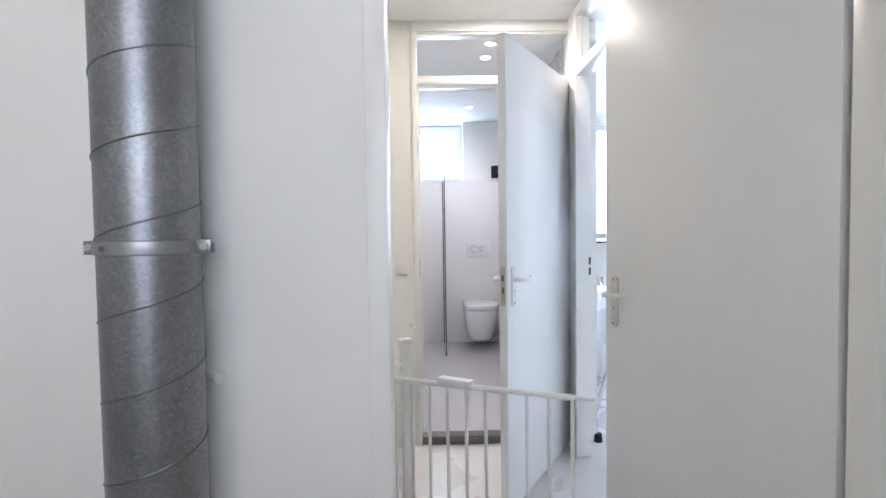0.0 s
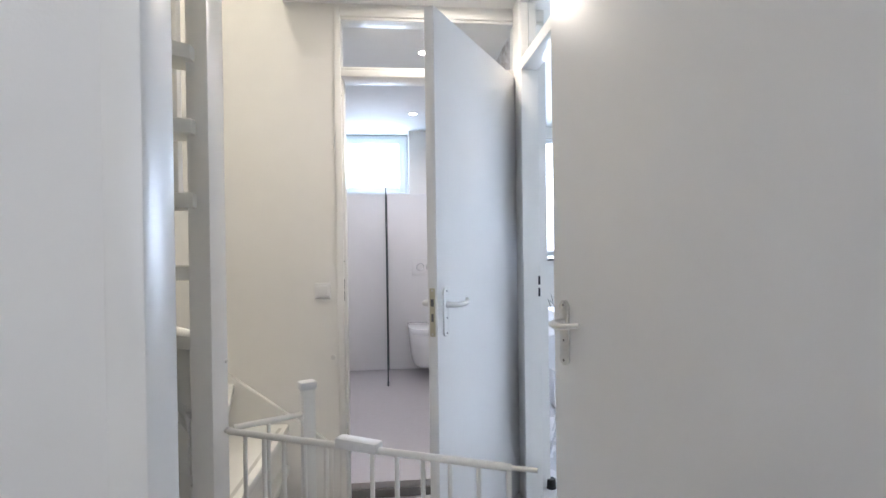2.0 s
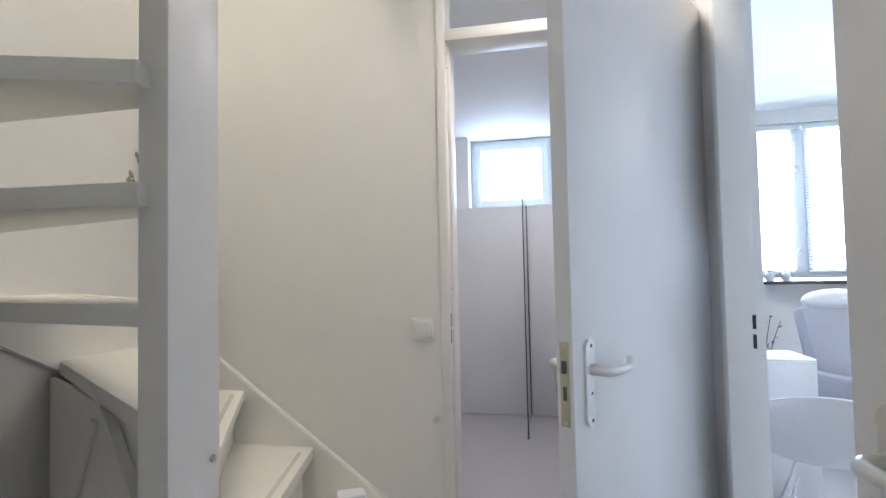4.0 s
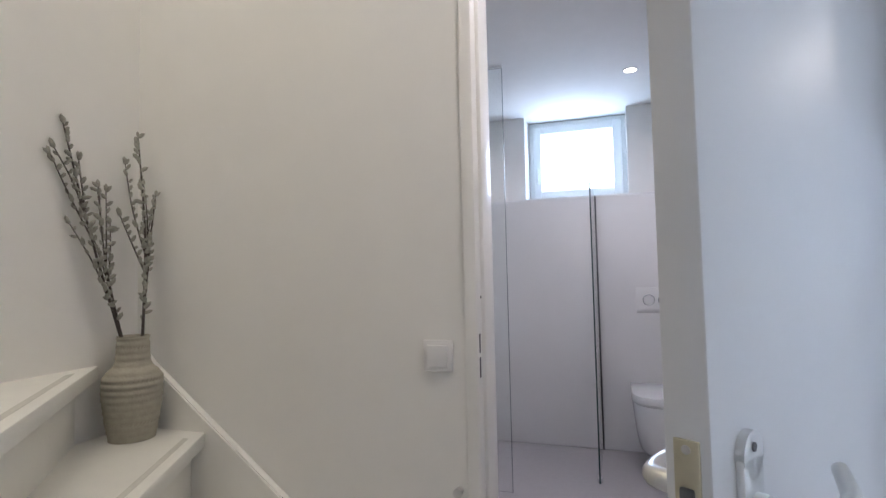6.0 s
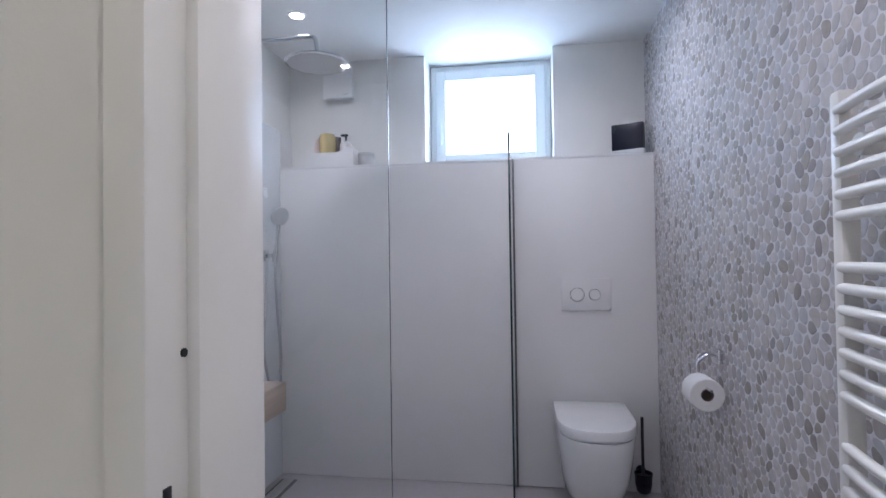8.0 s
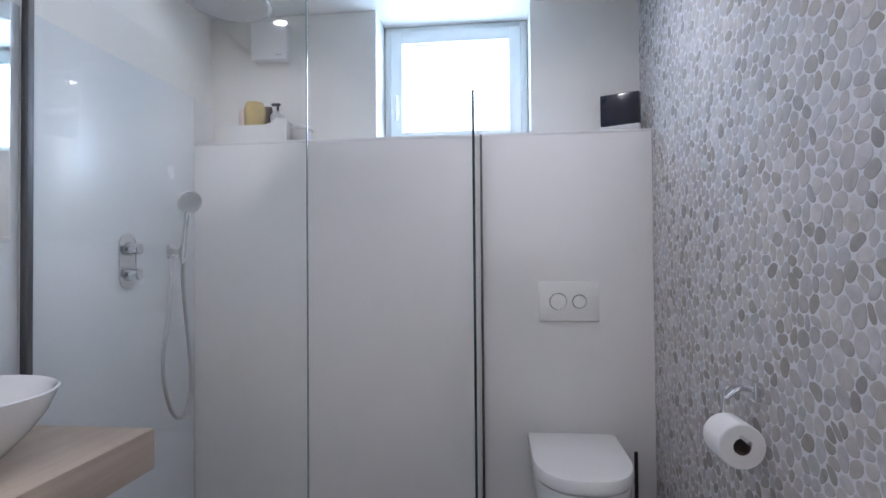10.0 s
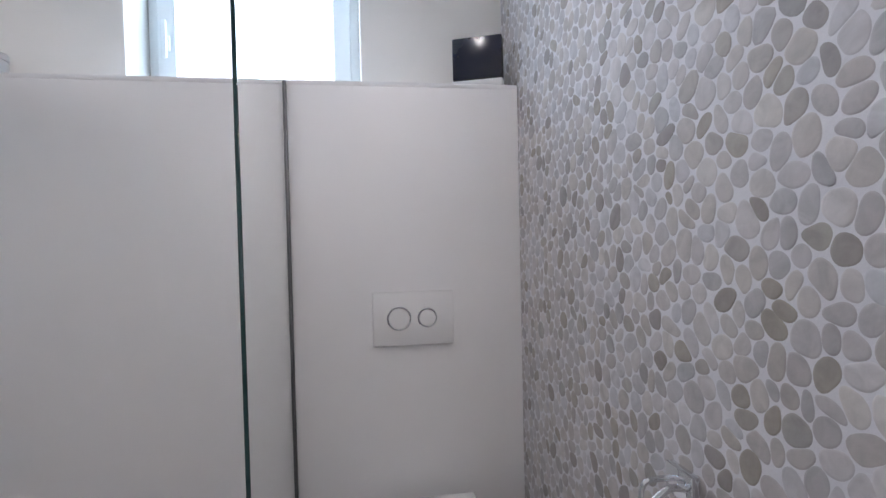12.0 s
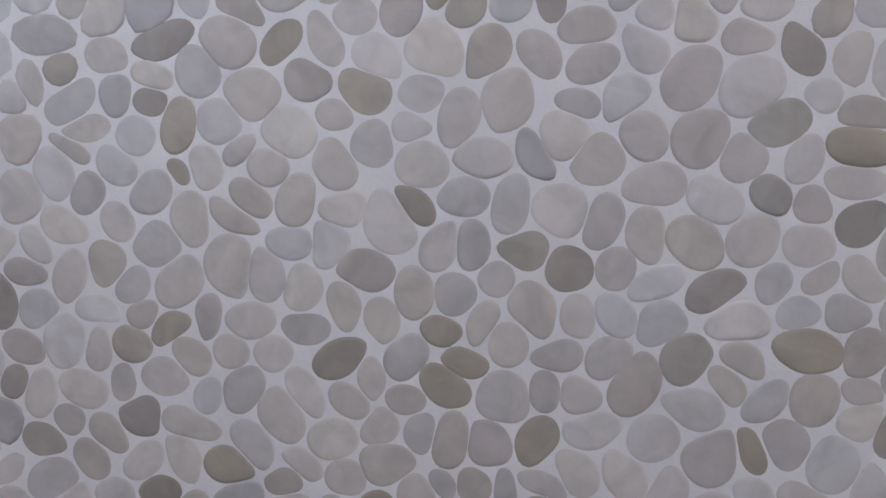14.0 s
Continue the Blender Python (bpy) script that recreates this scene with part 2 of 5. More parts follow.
def prism(bm, outline, z0, z1, bevel=0.0, m=None):
    """A solid over an outline in x, y."""
    t = bmesh.new()
    f = t.faces.new([t.verts.new((x, y, z0)) for x, y in outline])
    up = bmesh.ops.extrude_face_region(t, geom=[f])["geom"]
    for v in up:
        if isinstance(v, bmesh.types.BMVert):
            v.co.z = z1
    bmesh.ops.recalc_face_normals(t, faces=t.faces[:])
    if bevel:
        bmesh.ops.bevel(t, geom=t.edges[:], offset=bevel, segments=2, affect="EDGES", profile=0.5)
    join(bm, t, m)
    return bm


def rod(bm, a, b, r, r2=None, seg=16):
    a, b = Vector(a), Vector(b)
    d = b - a
    m = Matrix.Translation((a + b) / 2) @ d.to_track_quat("Z", "Y").to_matrix().to_4x4()
    bmesh.ops.create_cone(bm, cap_ends=True, segments=seg, radius1=r, radius2=r if r2 is None else r2, depth=d.length, matrix=m)
    return bm


def tube(bm, points, r, seg=10, r_end=None):
    """A round tube along a line of points."""
    pts = [Vector(p) for p in points]
    rings, side = [], None
    for i, p in enumerate(pts):
        d = (pts[min(i + 1, len(pts) - 1)] - pts[max(i - 1, 0)]).normalized()
        if side is None:
            side = d.orthogonal().normalized()
        side = (side - d * side.dot(d)).normalized()
        up = d.cross(side)
        q = r if r_end is None else r + (r_end - r) * i / (len(pts) - 1)
        rings.append([bm.verts.new(p + (side * math.cos(k * math.tau / seg) + up * math.sin(k * math.tau / seg)) * q) for k in range(seg)])
    for a, b in zip(rings, rings[1:]):
        for k in range(seg):
            bm.faces.new((a[k], a[(k + 1) % seg], b[(k + 1) % seg], b[k]))
    bm.faces.new(rings[0][::-1])
    bm.faces.new(rings[-1])
    return bm


def arc(points, steps=8):
    """A smooth line through the points."""
    pts = [Vector(p) for p in points]
    out = []
    for i in range(len(pts) - 1):
        p0, p1, p2, p3 = pts[max(i - 1, 0)], pts[i], pts[i + 1], pts[min(i + 2, len(pts) - 1)]
        for k in range(steps):
            t = k / steps
            out.append(0.5 * (2 * p1 + (p2 - p0) * t + (2 * p0 - 5 * p1 + 4 * p2 - p3) * t * t + (3 * p1 - p0 - 3 * p2 + p3) * t ** 3))
    return out + [pts[-1]]


def lathe(bm, profile, seg=48, m=None, sx=1.0, sy=1.0):
    t = bmesh.new()
    rings = []
    for r, z in profile:
        if r < 1e-5:
            rings.append([t.verts.new((0, 0, z))])
        else:
            rings.append([t.verts.new((r * sx * math.cos(k * math.tau / seg), r * sy * math.sin(k * math.tau / seg), z)) for k in range(seg)])
    for a, b in zip(rings, rings[1:]):
        for k in range(seg):
            j = (k + 1) % seg
            if len(a) == 1 and len(b) == 1:
                continue
            if len(a) == 1:
                t.faces.new((a[0], b[j], b[k]))
            elif len(b) == 1:
                t.faces.new((a[k], a[j], b[0]))
            else:
                t.faces.new((a[k], a[j], b[j], b[k]))
    bmesh.ops.recalc_face_normals(t, faces=t.faces[:])
    join(bm, t, m)
    return bm


def mesh_object(name, bm, mat, smooth=True):
    me = bpy.data.meshes.new(name)
    bm.to_mesh(me)
    bm.free()
    me.materials.append(mat)
    if smooth:
        me.shade_smooth()
        me.set_sharp_from_angle(angle=radians(38))
    return new(name, me)


def structure(name, bm, mat, label="", smooth=True):
    return tagged(mesh_object(name, bm, mat, smooth), label, kind="structure")


def thing(name, at, label, category, group=""):
    ob = new(name)
    ob.empty_display_size = 0.05
    ob.location = at
    return tagged(ob, label, category, group)


def part(name, bm, mat, parent, label="", smooth=True):
    """One mesh under a thing or under a part, its shape given in the parent's space."""
    ob = mesh_object(name, bm, mat, smooth)
    ob.parent = parent
    return tagged(ob, label)


def B(*args, **kw):
    return box(bmesh.new(), *args, **kw)

# ---- the large structure ----
BX0, BX1 = -2.03, 0.0            # bathroom, shower wall face to pebble face
WALL_S, WALL_N = -2.46, -2.33    # wall between landing and bathroom
CV_N, CV_S = -4.51, -4.575        # wall between utility room and landing
LX = -2.05                       # outer wall, inner face
RX = 0.07                        # utility room wall towards the bedroom
HF = -0.08                       # floor of landing, utility room and bedroom, a step below the bathroom
BATH_H, HALL_H = 2.40, 2.46
LEDGE = 1.742

bm = B(-2.3, 3.4, -6.4, CV_N, -0.3, HF)
structure("floor_utility", bm, FLOOR2, "pale grey smooth floor")
bm = B(-2.3, 0.03, CV_N, WALL_S + 0.012, -0.3, HF)
structure("floor_landing", bm, FLOOR2, "pale grey smooth landing floor")
bm = B(-2.3, 0.16, WALL_S + 0.012, 0.6, -0.3, 0.0)
structure("floor_bathroom", bm, FLOOR, "mid grey seamless bathroom floor")
bm = B(0.03, 3.4, CV_N, WALL_S + 0.012, -0.3, HF)
box(bm, 0.16, 3.4, WALL_S + 0.012, 0.6, -0.3, HF)
structure("floor_bedroom", bm, FLOOR2, "pale grey bedroom floor")

bm = B(-1.19, 0.16, -6.4, WALL_N, HALL_H, HALL_H + 0.2)
box(bm, -2.3, -1.19, -6.4, CV_N - 0.001, HALL_H, HALL_H + 0.2)
structure("ceiling_landing", bm, CEIL, "white painted ceiling")
bm = B(-2.3, 0.16, WALL_N, 0.6, BATH_H, BATH_H + 0.26)
structure("ceiling_bathroom", bm, CEIL, "white painted bathroom ceiling")
bm = B(0.16, 3.4, -6.4, 0.6, 2.5, 2.7)
box(bm, 0.022, 0.16, -3.70, WALL_S, 2.5, 2.7)
structure("ceiling_bedroom", bm, CEIL, "white painted bedroom ceiling")

# stairwell above the stairs, up to the attic
bm = B(-2.3, -1.19, WALL_S, WALL_S + 0.1, HALL_H, 4.7)
box(bm, -2.3, -1.19, CV_N - 0.1, CV_N, HALL_H + 0.2, 4.7)
box(bm, -1.19, -1.09, CV_N, WALL_S, HALL_H + 0.2, 4.7)
structure("wall_stairwell", bm, WALL, "white plastered stairwell walls")
structure("ceiling_attic", B(-2.4, -1.0, CV_N - 0.2, WALL_S + 0.2, 4.7, 4.8), CEIL, "white attic ceiling over the stairs")

bm = B(-2.3, LX, -6.4, 0.6, HF, 4.7)
structure("wall_left", bm, WALL, "white plastered outer wall")

# wall between landing and bathroom, with the door opening and the light above it
DX0, DX1 = -0.909, 0.002
bm = B(LX, DX0 - 0.034, WALL_S, WALL_N, HF, HALL_H)
box(bm, DX0 - 0.034, 0.16, WALL_S, WALL_N, 2.445, HALL_H)
box(bm, DX1 + 0.03, 0.16, WALL_S, WALL_N, HF, 2.445)
structure("wall_bathroom", bm, WALL, "white plastered wall beside the bathroom door")

# wall between utility room and landing
bm = B(LX, -0.935, CV_S, CV_N, HF, HALL_H)
box(bm, -0.935, RX, CV_S, CV_N, 2.12, HALL_H)
structure("wall_utility", bm, WALL, "white painted wall of the utility room")

# wall towards the bedroom
bm = B(RX, 0.16, -6.4, -3.70, HF, HALL_H)
box(bm, -0.013, 0.054, -2.626, WALL_S, HF, HALL_H)
box(bm, -0.013, 0.054, -3.70, -2.626, 2.442, HALL_H)
structure("wall_bedroom", bm, WALL, "white plastered wall towards the bedroom")
bm = B(0.012, 0.16, WALL_N, 0.6, 0, HALL_H)
pebble_wall = structure("wall_pebble", bm, GROUT, "bathroom wall clad in sliced grey pebbles in pale grout")

# back of the utility room, with its window
bm = B(LX, -1.45, -6.4, -6.25, HF, HALL_H)
box(bm, -0.45, RX, -6.4, -6.25, HF, HALL_H)
box(bm, -1.45, -0.45, -6.4, -6.25, HF, 1.05)
box(bm, -1.45, -0.45, -6.4, -6.25, 2.25, HALL_H)
structure("wall_utility_back", bm, WALL, "white painted outer wall with a window")

# bathroom outer wall: upper wall with the window recess, panelled front wall with its ledge
UP = 0.18
WX0, WX1 = -1.215, -0.478
bm = B(LX, WX0, UP, 0.5, 0, BATH_H)
box(bm, WX1, 0.012, UP, 0.5, 0, BATH_H)
box(bm, WX0, WX1, UP, 0.5, 0, LEDGE - 0.02)
structure("wall_bathroom_outer", bm, WALL, "white plastered wall above the tiled ledge")
front = structure("wall_ledge", B(LX, 0.0095, 0.012, UP, 0, LEDGE - 0.014), PANEL, "white panelled cistern wall with a ledge")
for x0, x1 in ((BX0 + 0.0003, -0.714), (-0.702, 0.0104)):
    part("panel", B(x0, x1, 0.0, 0.0115, 0.004, LEDGE - 0.014, bevel=0.0012), PANEL, front)
part("ledge_board", B(LX + 0.003, 0.0108, 0.0003, UP - 0.002, LEDGE - 0.0138, LEDGE, bevel=0.0008), PANEL, front)

side = structure("wall_shower", B(LX + 0.0005, BX0 - 0.012, WALL_N, UP, 0.0, 1.952), PANEL, "white gloss shower wall panels")
for y0, y1 in ((-2.328, -0.885), (-0.881, 0.0)):
    part("panel", B(BX0 - 0.0115, BX0, y0, y1, 0.004, 1.955, bevel=0.0012), GLOSS, side)

# bedroom shell
bm = B(0.16, 0.72, 0.38, 0.6, HF, 2.5)
box(bm, 2.75, 3.4, 0.38, 0.6, HF, 2.5)
box(bm, 0.72, 2.75, 0.38, 0.6, HF, 1.045)
box(bm, 0.72, 2.75, 0.38, 0.6, 2.38, 2.5)
structure("wall_bedroom_outer", bm, WALL, "white bedroom wall under a wide window")
structure("wall_bedroom_far", B(3.4, 3.6, -6.4, 0.6, HF, 2.5), WALL, "white bedroom wall")
structure("wall_bedroom_back", B(0.16, 3.4, -6.4, -6.25, HF, 2.5), WALL, "white bedroom wall")

# bright sky outside the windows
structure("backdrop_sky_front", B(-3.0, 5.0, 3.0, 3.02, -1, 6), SKYGLOW, "pale overcast sky", False)
structure("backdrop_sky_back", B(-3.0, 5.0, -9.02, -9.0, -1, 6), SKYGLOW, "pale overcast sky", False)


# ---- windows ----
def pane(name, bm, parent, label=""):
    ob = part(name, bm, GLASS, parent, label, False)
    ob.visible_shadow = False
    return ob


def frosted():
    """White frosted film on a pane: lets the daylight through as an even glow."""
    m = bpy.data.materials.new("frosted_pane")
    m.use_nodes = True
    b = m.node_tree.nodes["Principled BSDF"]
    b.inputs["Base Color"].default_value = (0.95, 0.97, 1, 1)
    b.inputs["Roughness"].default_value, b.inputs["Transmission Weight"].default_value, b.inputs["IOR"].default_value = 0.5, 1.0, 1.05
    return m


FROST = frosted()


def window_frame(bm, x0, x1, z0, z1, y0, y1, w):
    box(bm, x0, x0 + w, y0, y1, z0, z1, 0.006)
    box(bm, x1 - w, x1, y0, y1, z0, z1, 0.006)
    box(bm, x0 + w - 0.003, x1 - w + 0.003, y0, y1, z0, z0 + w, 0.006)
    box(bm, x0 + w - 0.003, x1 - w + 0.003, y0, y1, z1 - w, z1, 0.006)
    return bm


win = thing("window_1", (0, 0, 0), "small white tilting bathroom window with frosted glass", "window")
tagged(win, kind="structure")
fr = part("window_frame", window_frame(bmesh.new(), WX0 + 0.002, WX1 - 0.002, 1.752, BATH_H - 0.002, 0.37, 0.44, 0.042), UPVC, win)
sash = part("sash", window_frame(bmesh.new(), WX0 + 0.036, WX1 - 0.036, 1.786, BATH_H - 0.036, 0.35, 0.40, 0.062), UPVC, win)
ob = part("pane", B(WX0 + 0.09, WX1 - 0.09, 0.372, 0.380, 1.84, BATH_H - 0.09), FROST, win, "frosted pane", False)
ob.visible_shadow = False
bm = B(WX0 + 0.058, WX0 + 0.080, 0.337, 0.352, 1.93, 1.985, 0.004)
box(bm, WX0 + 0.060, WX0 + 0.078, 0.312, 0.326, 1.90, 2.03, 0.005)
rod(bm, (WX0 + 0.069, 0.34, 1.96), (WX0 + 0.069, 0.315, 1.96), 0.007)
part("window_handle", bm, UPVC, win, "white lever handle")
part("window_sill", B(WX0 + 0.001, WX1 - 0.001, UP + 0.002, 0.37, LEDGE - 0.016, 1.7525, 0.003), PANEL, win)

win = thing("window_2", (0, 0, 0), "wide white bedroom window with slatted blinds", "window")
tagged(win, kind="structure")
bm = window_frame(bmesh.new(), 0.722, 2.748, 1.09, 2.378, 0.40, 0.47, 0.05)
for x in (1.53, 2.2):
    box(bm, x - 0.03, x + 0.03, 0.40, 0.47, 1.14, 2.33, 0.005)
part("window_frame", bm, UPVC, win)
for x0, x1 in ((0.76, 1.50), (1.56, 2.17), (2.23, 2.71)):
    part("sash", window_frame(bmesh.new(), x0 + 0.002, x1 - 0.002, 1.125, 2.35, 0.385, 0.43, 0.034), UPVC, win)
    pane("pane", B(x0 + 0.03, x1 - 0.03, 0.41, 0.416, 1.15, 2.325), win)
for z in (1.28, 1.95):
    bm = B(1.495, 1.515, 0.365, 0.386, z, z + 0.07, 0.003)
    box(bm, 1.47, 1.50, 0.350, 0.366, z + 0.02, z + 0.05, 0.004)
    part("window_catch", bm, STEEL, win, "grey metal catch")
part("window_sill", B(0.66, 2.8, 0.20, 0.40, 1.045, 1.068, 0.004), DARK, win, "dark stone sill")

slat = B(-0.32, 0.32, -0.0125, 0.0125, -0.0006, 0.0006)
slat_me = bpy.data.meshes.new("slat")
slat.to_mesh(slat_me)
slat.free()
slat_me.materials.append(UPVC)
for x, w in ((1.865, 0.98), (1.13, 1.12)):
    blind = thing("window_blind", (x, 0.36, 0), "white slatted venetian blind hanging before the window", "blind", "window blinds")
    part("head_rail", B(-0.34 * w, 0.34 * w, -0.018, 0.014, 2.315, 2.35, 0.003), UPVC, blind)
    part("bottom_rail", B(-0.33 * w, 0.33 * w, -0.013, 0.013, 1.135, 1.15, 0.003), UPVC, blind)
    for k in range(46):
        s = new("slat", slat_me)
        s.parent = blind
        s.matrix_basis = pose(0, 0, 1.165 + k * 0.025, 22 if x > 1.5 else 4) @ Matrix.Diagonal((w, 1, 1, 1))

win = thing("window_3", (0, 0, 0), "white utility room window", "window")
tagged(win, kind="structure")
part("window_frame", window_frame(bmesh.new(), -1.448, -0.452, 1.052, 2.248, -6.36, -6.30, 0.06), UPVC, win)
pane("pane", B(-1.40, -0.50, -6.335, -6.329, 1.10, 2.20), win)


# ---- doors ----
def lever_set(parent, x, y0, z, out, toward):
    """Backplate and lever on a leaf's face. out: -1 or 1, the way the face looks in y; toward: the way the lever points in x."""
    y1 = y0 + out * 0.008
    bm = B(x - 0.021, x + 0.021, min(y0, y1), max(y0, y1), z - 0.100, z + 0.044, 0.0025)
    for dz in (-0.100, 0.044):
        rod(bm, (x, y0, z + dz), (x, y1, z + dz), 0.0209, seg=28)
    rod(bm, (x, y0 + out * 0.006, z), (x, y0 + out * 0.018, z), 0.0125)
    h = part("door_handle", bm, STEEL, parent, "satin aluminium backplate and lever")
    for dz in (-0.107, 0.051):
        rod(bm := bmesh.new(), (x, y0 + out * 0.004, z + dz), (x, y0 + out * 0.0092, z + dz), 0.0042, seg=10)
        part("screw", bm, SLATE, h, "dark recessed screw")
    tube(bm := bmesh.new(), arc([(x, y0 + out * 0.012, z), (x, y0 + out * 0.040, z), (x + toward * 0.014, y0 + out * 0.054, z), (x + toward * 0.055, y0 + out * 0.060, z + 0.001), (x + toward * 0.078, y0 + out * 0.056, z + 0.003), (x + toward * 0.122, y0 + out * 0.038, z + 0.010)]), 0.0118, 12, 0.0074)
    part("lever", bm, STEEL, h)
    rod(bm := bmesh.new(), (x, y0 + out * 0.004, z - 0.050), (x, y0 + out * 0.0088, z - 0.050), 0.0036, seg=12)
    part("keyhole", bm, BLACK, h, "small dark keyhole")


def door_leaf(name, hinge, free, height, handle_z, label, z0=-0.068):
    """A flush leaf 40 mm thick; its x runs from the hinge to the free edge, and its outer face looks to +y."""
    hx, hy = hinge
    d = Vector((free[0] - hx, free[1] - hy))
    leaf = thing(name, (hx, hy, 0), label, "door")
    tagged(leaf, kind="structure")
    leaf.rotation_euler = (0, 0, math.atan2(d.y, d.x))
    w = d.length
    part("leaf", B(0.004, w, -0.04, 0.0, z0, height, 0.003), DOOR, leaf)
    lever_set(leaf, w - 0.062, 0.0, handle_z, 1, -1)
    lever_set(leaf, w - 0.062, -0.04, handle_z, -1, -1)
    bm = B(w - 0.001, w + 0.0022, -0.031, -0.009, handle_z - 0.112, handle_z + 0.064, 0.001)
    lock = part("lock_plate", bm, BRASS, leaf, "brass-toned lock plate")
    # dark grey puts the shade of the two lock slots into the bolts' colour
    part("bolt", B(w - 0.02, w + 0.006, -0.026, -0.014, handle_z - 0.002, handle_z + 0.025, 0.002), SLATE, lock, "latch bolt with its slot's shade put into the colour")
    part("bolt", B(w - 0.02, w + 0.0027, -0.025, -0.015, handle_z - 0.058, handle_z - 0.029, 0.001), SLATE, lock)
    for dz in (-0.104, 0.056):
        rod(bm := bmesh.new(), (w, -0.020, handle_z + dz), (w + 0.0028, -0.020, handle_z + dz), 0.004, seg=10)
        part("screw", bm, STEEL, lock)
    for z in (0.16, height - 0.25):
        rod(bm := bmesh.new(), (-0.002, 0.006, z - 0.045), (-0.002, 0.006, z + 0.045), 0.0075, seg=12)
        part("hinge", bm, TRIM, leaf)
    return leaf


# bathroom door: frame, light above, leaf ajar towards the landing
def bathroom_frame():
    fr = thing("door_frame_1", (0, 0, 0), "white wooden door frame with a glazed light above", "door frame")
    tagged(fr, kind="structure")
    y0, y1 = WALL_S - 0.008, WALL_N + 0.008
    part("jamb", B(DX0 - 0.034, DX0, y0, y1, HF, 2.443, 0.004), TRIM, fr)
    part("jamb", B(DX1, DX1 + 0.032, y0, y1, HF, 2.443, 0.004), TRIM, fr)
    part("rebate", B(DX0 - 0.001, DX0 + 0.011, WALL_S + 0.035, y1 - 0.004, HF, 2.088, 0.003), TRIM, fr)
    part("transom_bar", B(DX0, DX1, y0, y1, 2.088, 2.122, 0.004), TRIM, fr)
    part("head", B(DX0, DX1, y0, y1, 2.395, 2.443, 0.004), TRIM, fr)
    bead = B(DX0, DX1, WALL_S + 0.005, WALL_S + 0.02, 2.125, 2.14, 0.003)
    box(bead, DX0, DX1, WALL_S + 0.005, WALL_S + 0.02, 2.381, 2.395, 0.003)
    part("glazing_bead", bead, TRIM, fr)
    pane("pane", B(DX0 + 0.001, DX1 - 0.001, WALL_S + 0.022, WALL_S + 0.028, 2.126, 2.394), fr, "clear glass pane")
    # strike plates and a dark stop hole on the closing side
    for z0, z1 in ((1.004, 1.053), (0.942, 0.993)):
        part("strike_plate", B(DX0 - 0.0005, DX0 + 0.0016, WALL_S + 0.008, WALL_S + 0.016, z0, z1, 0.0006), BLACK, fr, "dark strike slot")
    for z in (1.145, 2.0):
        rod(bm := bmesh.new(), (DX0 - 0.001, WALL_S + 0.031, z), (DX0 + 0.0015, WALL_S + 0.031, z), 0.0034, seg=10)
        part("rubber_stop", bm, RUBBER, fr, "small black stop")


bathroom_frame()
door_leaf("door_1", (-0.001, -2.468), (-0.501, -3.267), 2.092, 0.998, "white flush bathroom door standing ajar")
structure("threshold", B(DX0 + 0.002, DX1 - 0.002, WALL_S - 0.004, WALL_S + 0.011, HF + 0.004, HF + 0.048, 0.003), SLATE, "dark grey stone threshold")

# utility room door, opened onto the landing
fr = thing("door_frame_2", (0, 0, 0), "white utility room door frame", "door frame")
tagged(fr, kind="structure")
part("jamb", B(-0.955, -0.914, CV_S - 0.010, CV_N + 0.004, HF, 2.12, 0.004), TRIM, fr)
part("jamb", B(0.027, 0.088, CV_S - 0.010, CV_N + 0.004, HF, 2.12, 0.004), TRIM, fr)
part("head", B(-0.914, 0.027, CV_S - 0.010, CV_N + 0.004, 2.09, 2.13, 0.004), TRIM, fr)
door_leaf("door_2", (0.026, -4.490), (-0.185, -3.640), 2.084, 0.992, "white flush utility room door opened onto the landing")

# bedroom doorway
fr = thing("door_frame_3", (0, 0, 0), "white bedroom door frame with a glazed light above", "door frame")
tagged(fr, kind="structure")
BY0, BY1 = -3.66, -2.672
part("jamb", B(-0.026, 0.058, BY1, BY1 + 0.046, HF, 2.442, 0.004), TRIM, fr)
part("jamb", B(-0.058, 0.072, BY0 - 0.046, BY0, HF, 2.442, 0.004), TRIM, fr)
part("transom_bar", B(-0.026, 0.058, BY0, BY1, 2.068, 2.125, 0.004), TRIM, fr)
part("head", B(-0.026, 0.058, BY0, BY1, 2.395, 2.442, 0.004), TRIM, fr)
pane("pane", B(0.012, 0.018, BY0 + 0.001, BY1 - 0.001, 2.126, 2.394), fr, "clear glass pane")
for z0, z1 in ((1.022, 1.064), (0.964, 1.006)):
    part("strike_plate", B(0.0465, 0.0565, BY1 - 0.0022, BY1 + 0.0005, z0, z1, 0.0008), BLACK, fr, "dark strike slot")
rod(bm := bmesh.new(), (0.165, -2.46, HF), (0.165, -2.46, HF + 0.05), 0.026, 0.022, 20)
ob = tagged(mesh_object("door_stop", bm, RUBBER), "round black rubber door stop on the floor", "door stop")


# ---- lamps in the ceilings ----
def downlight(x, y, z, watts, colour, group="recessed ceiling lamps", spread=150):
    lamp = thing("ceiling_lamp", (x, y, z), "small round recessed lit ceiling lamp", "ceiling lamp", group)
    bm = lathe(bmesh.new(), [(0.034, 0.0), (0.035, -0.004), (0.042, -0.005), (0.045, -0.002), (0.045, 0.0)], 32)
    part("ring", bm, PLASTIC, lamp)
    bm = lathe(bmesh.new(), [(0, -0.0012), (0.020, -0.0014), (0.033, -0.0005)], 32)
    part("bulb", bm, LAMPGLOW, lamp, "glowing lamp")
    disc_light((x, y, z - 0.006), watts, colour, spread)


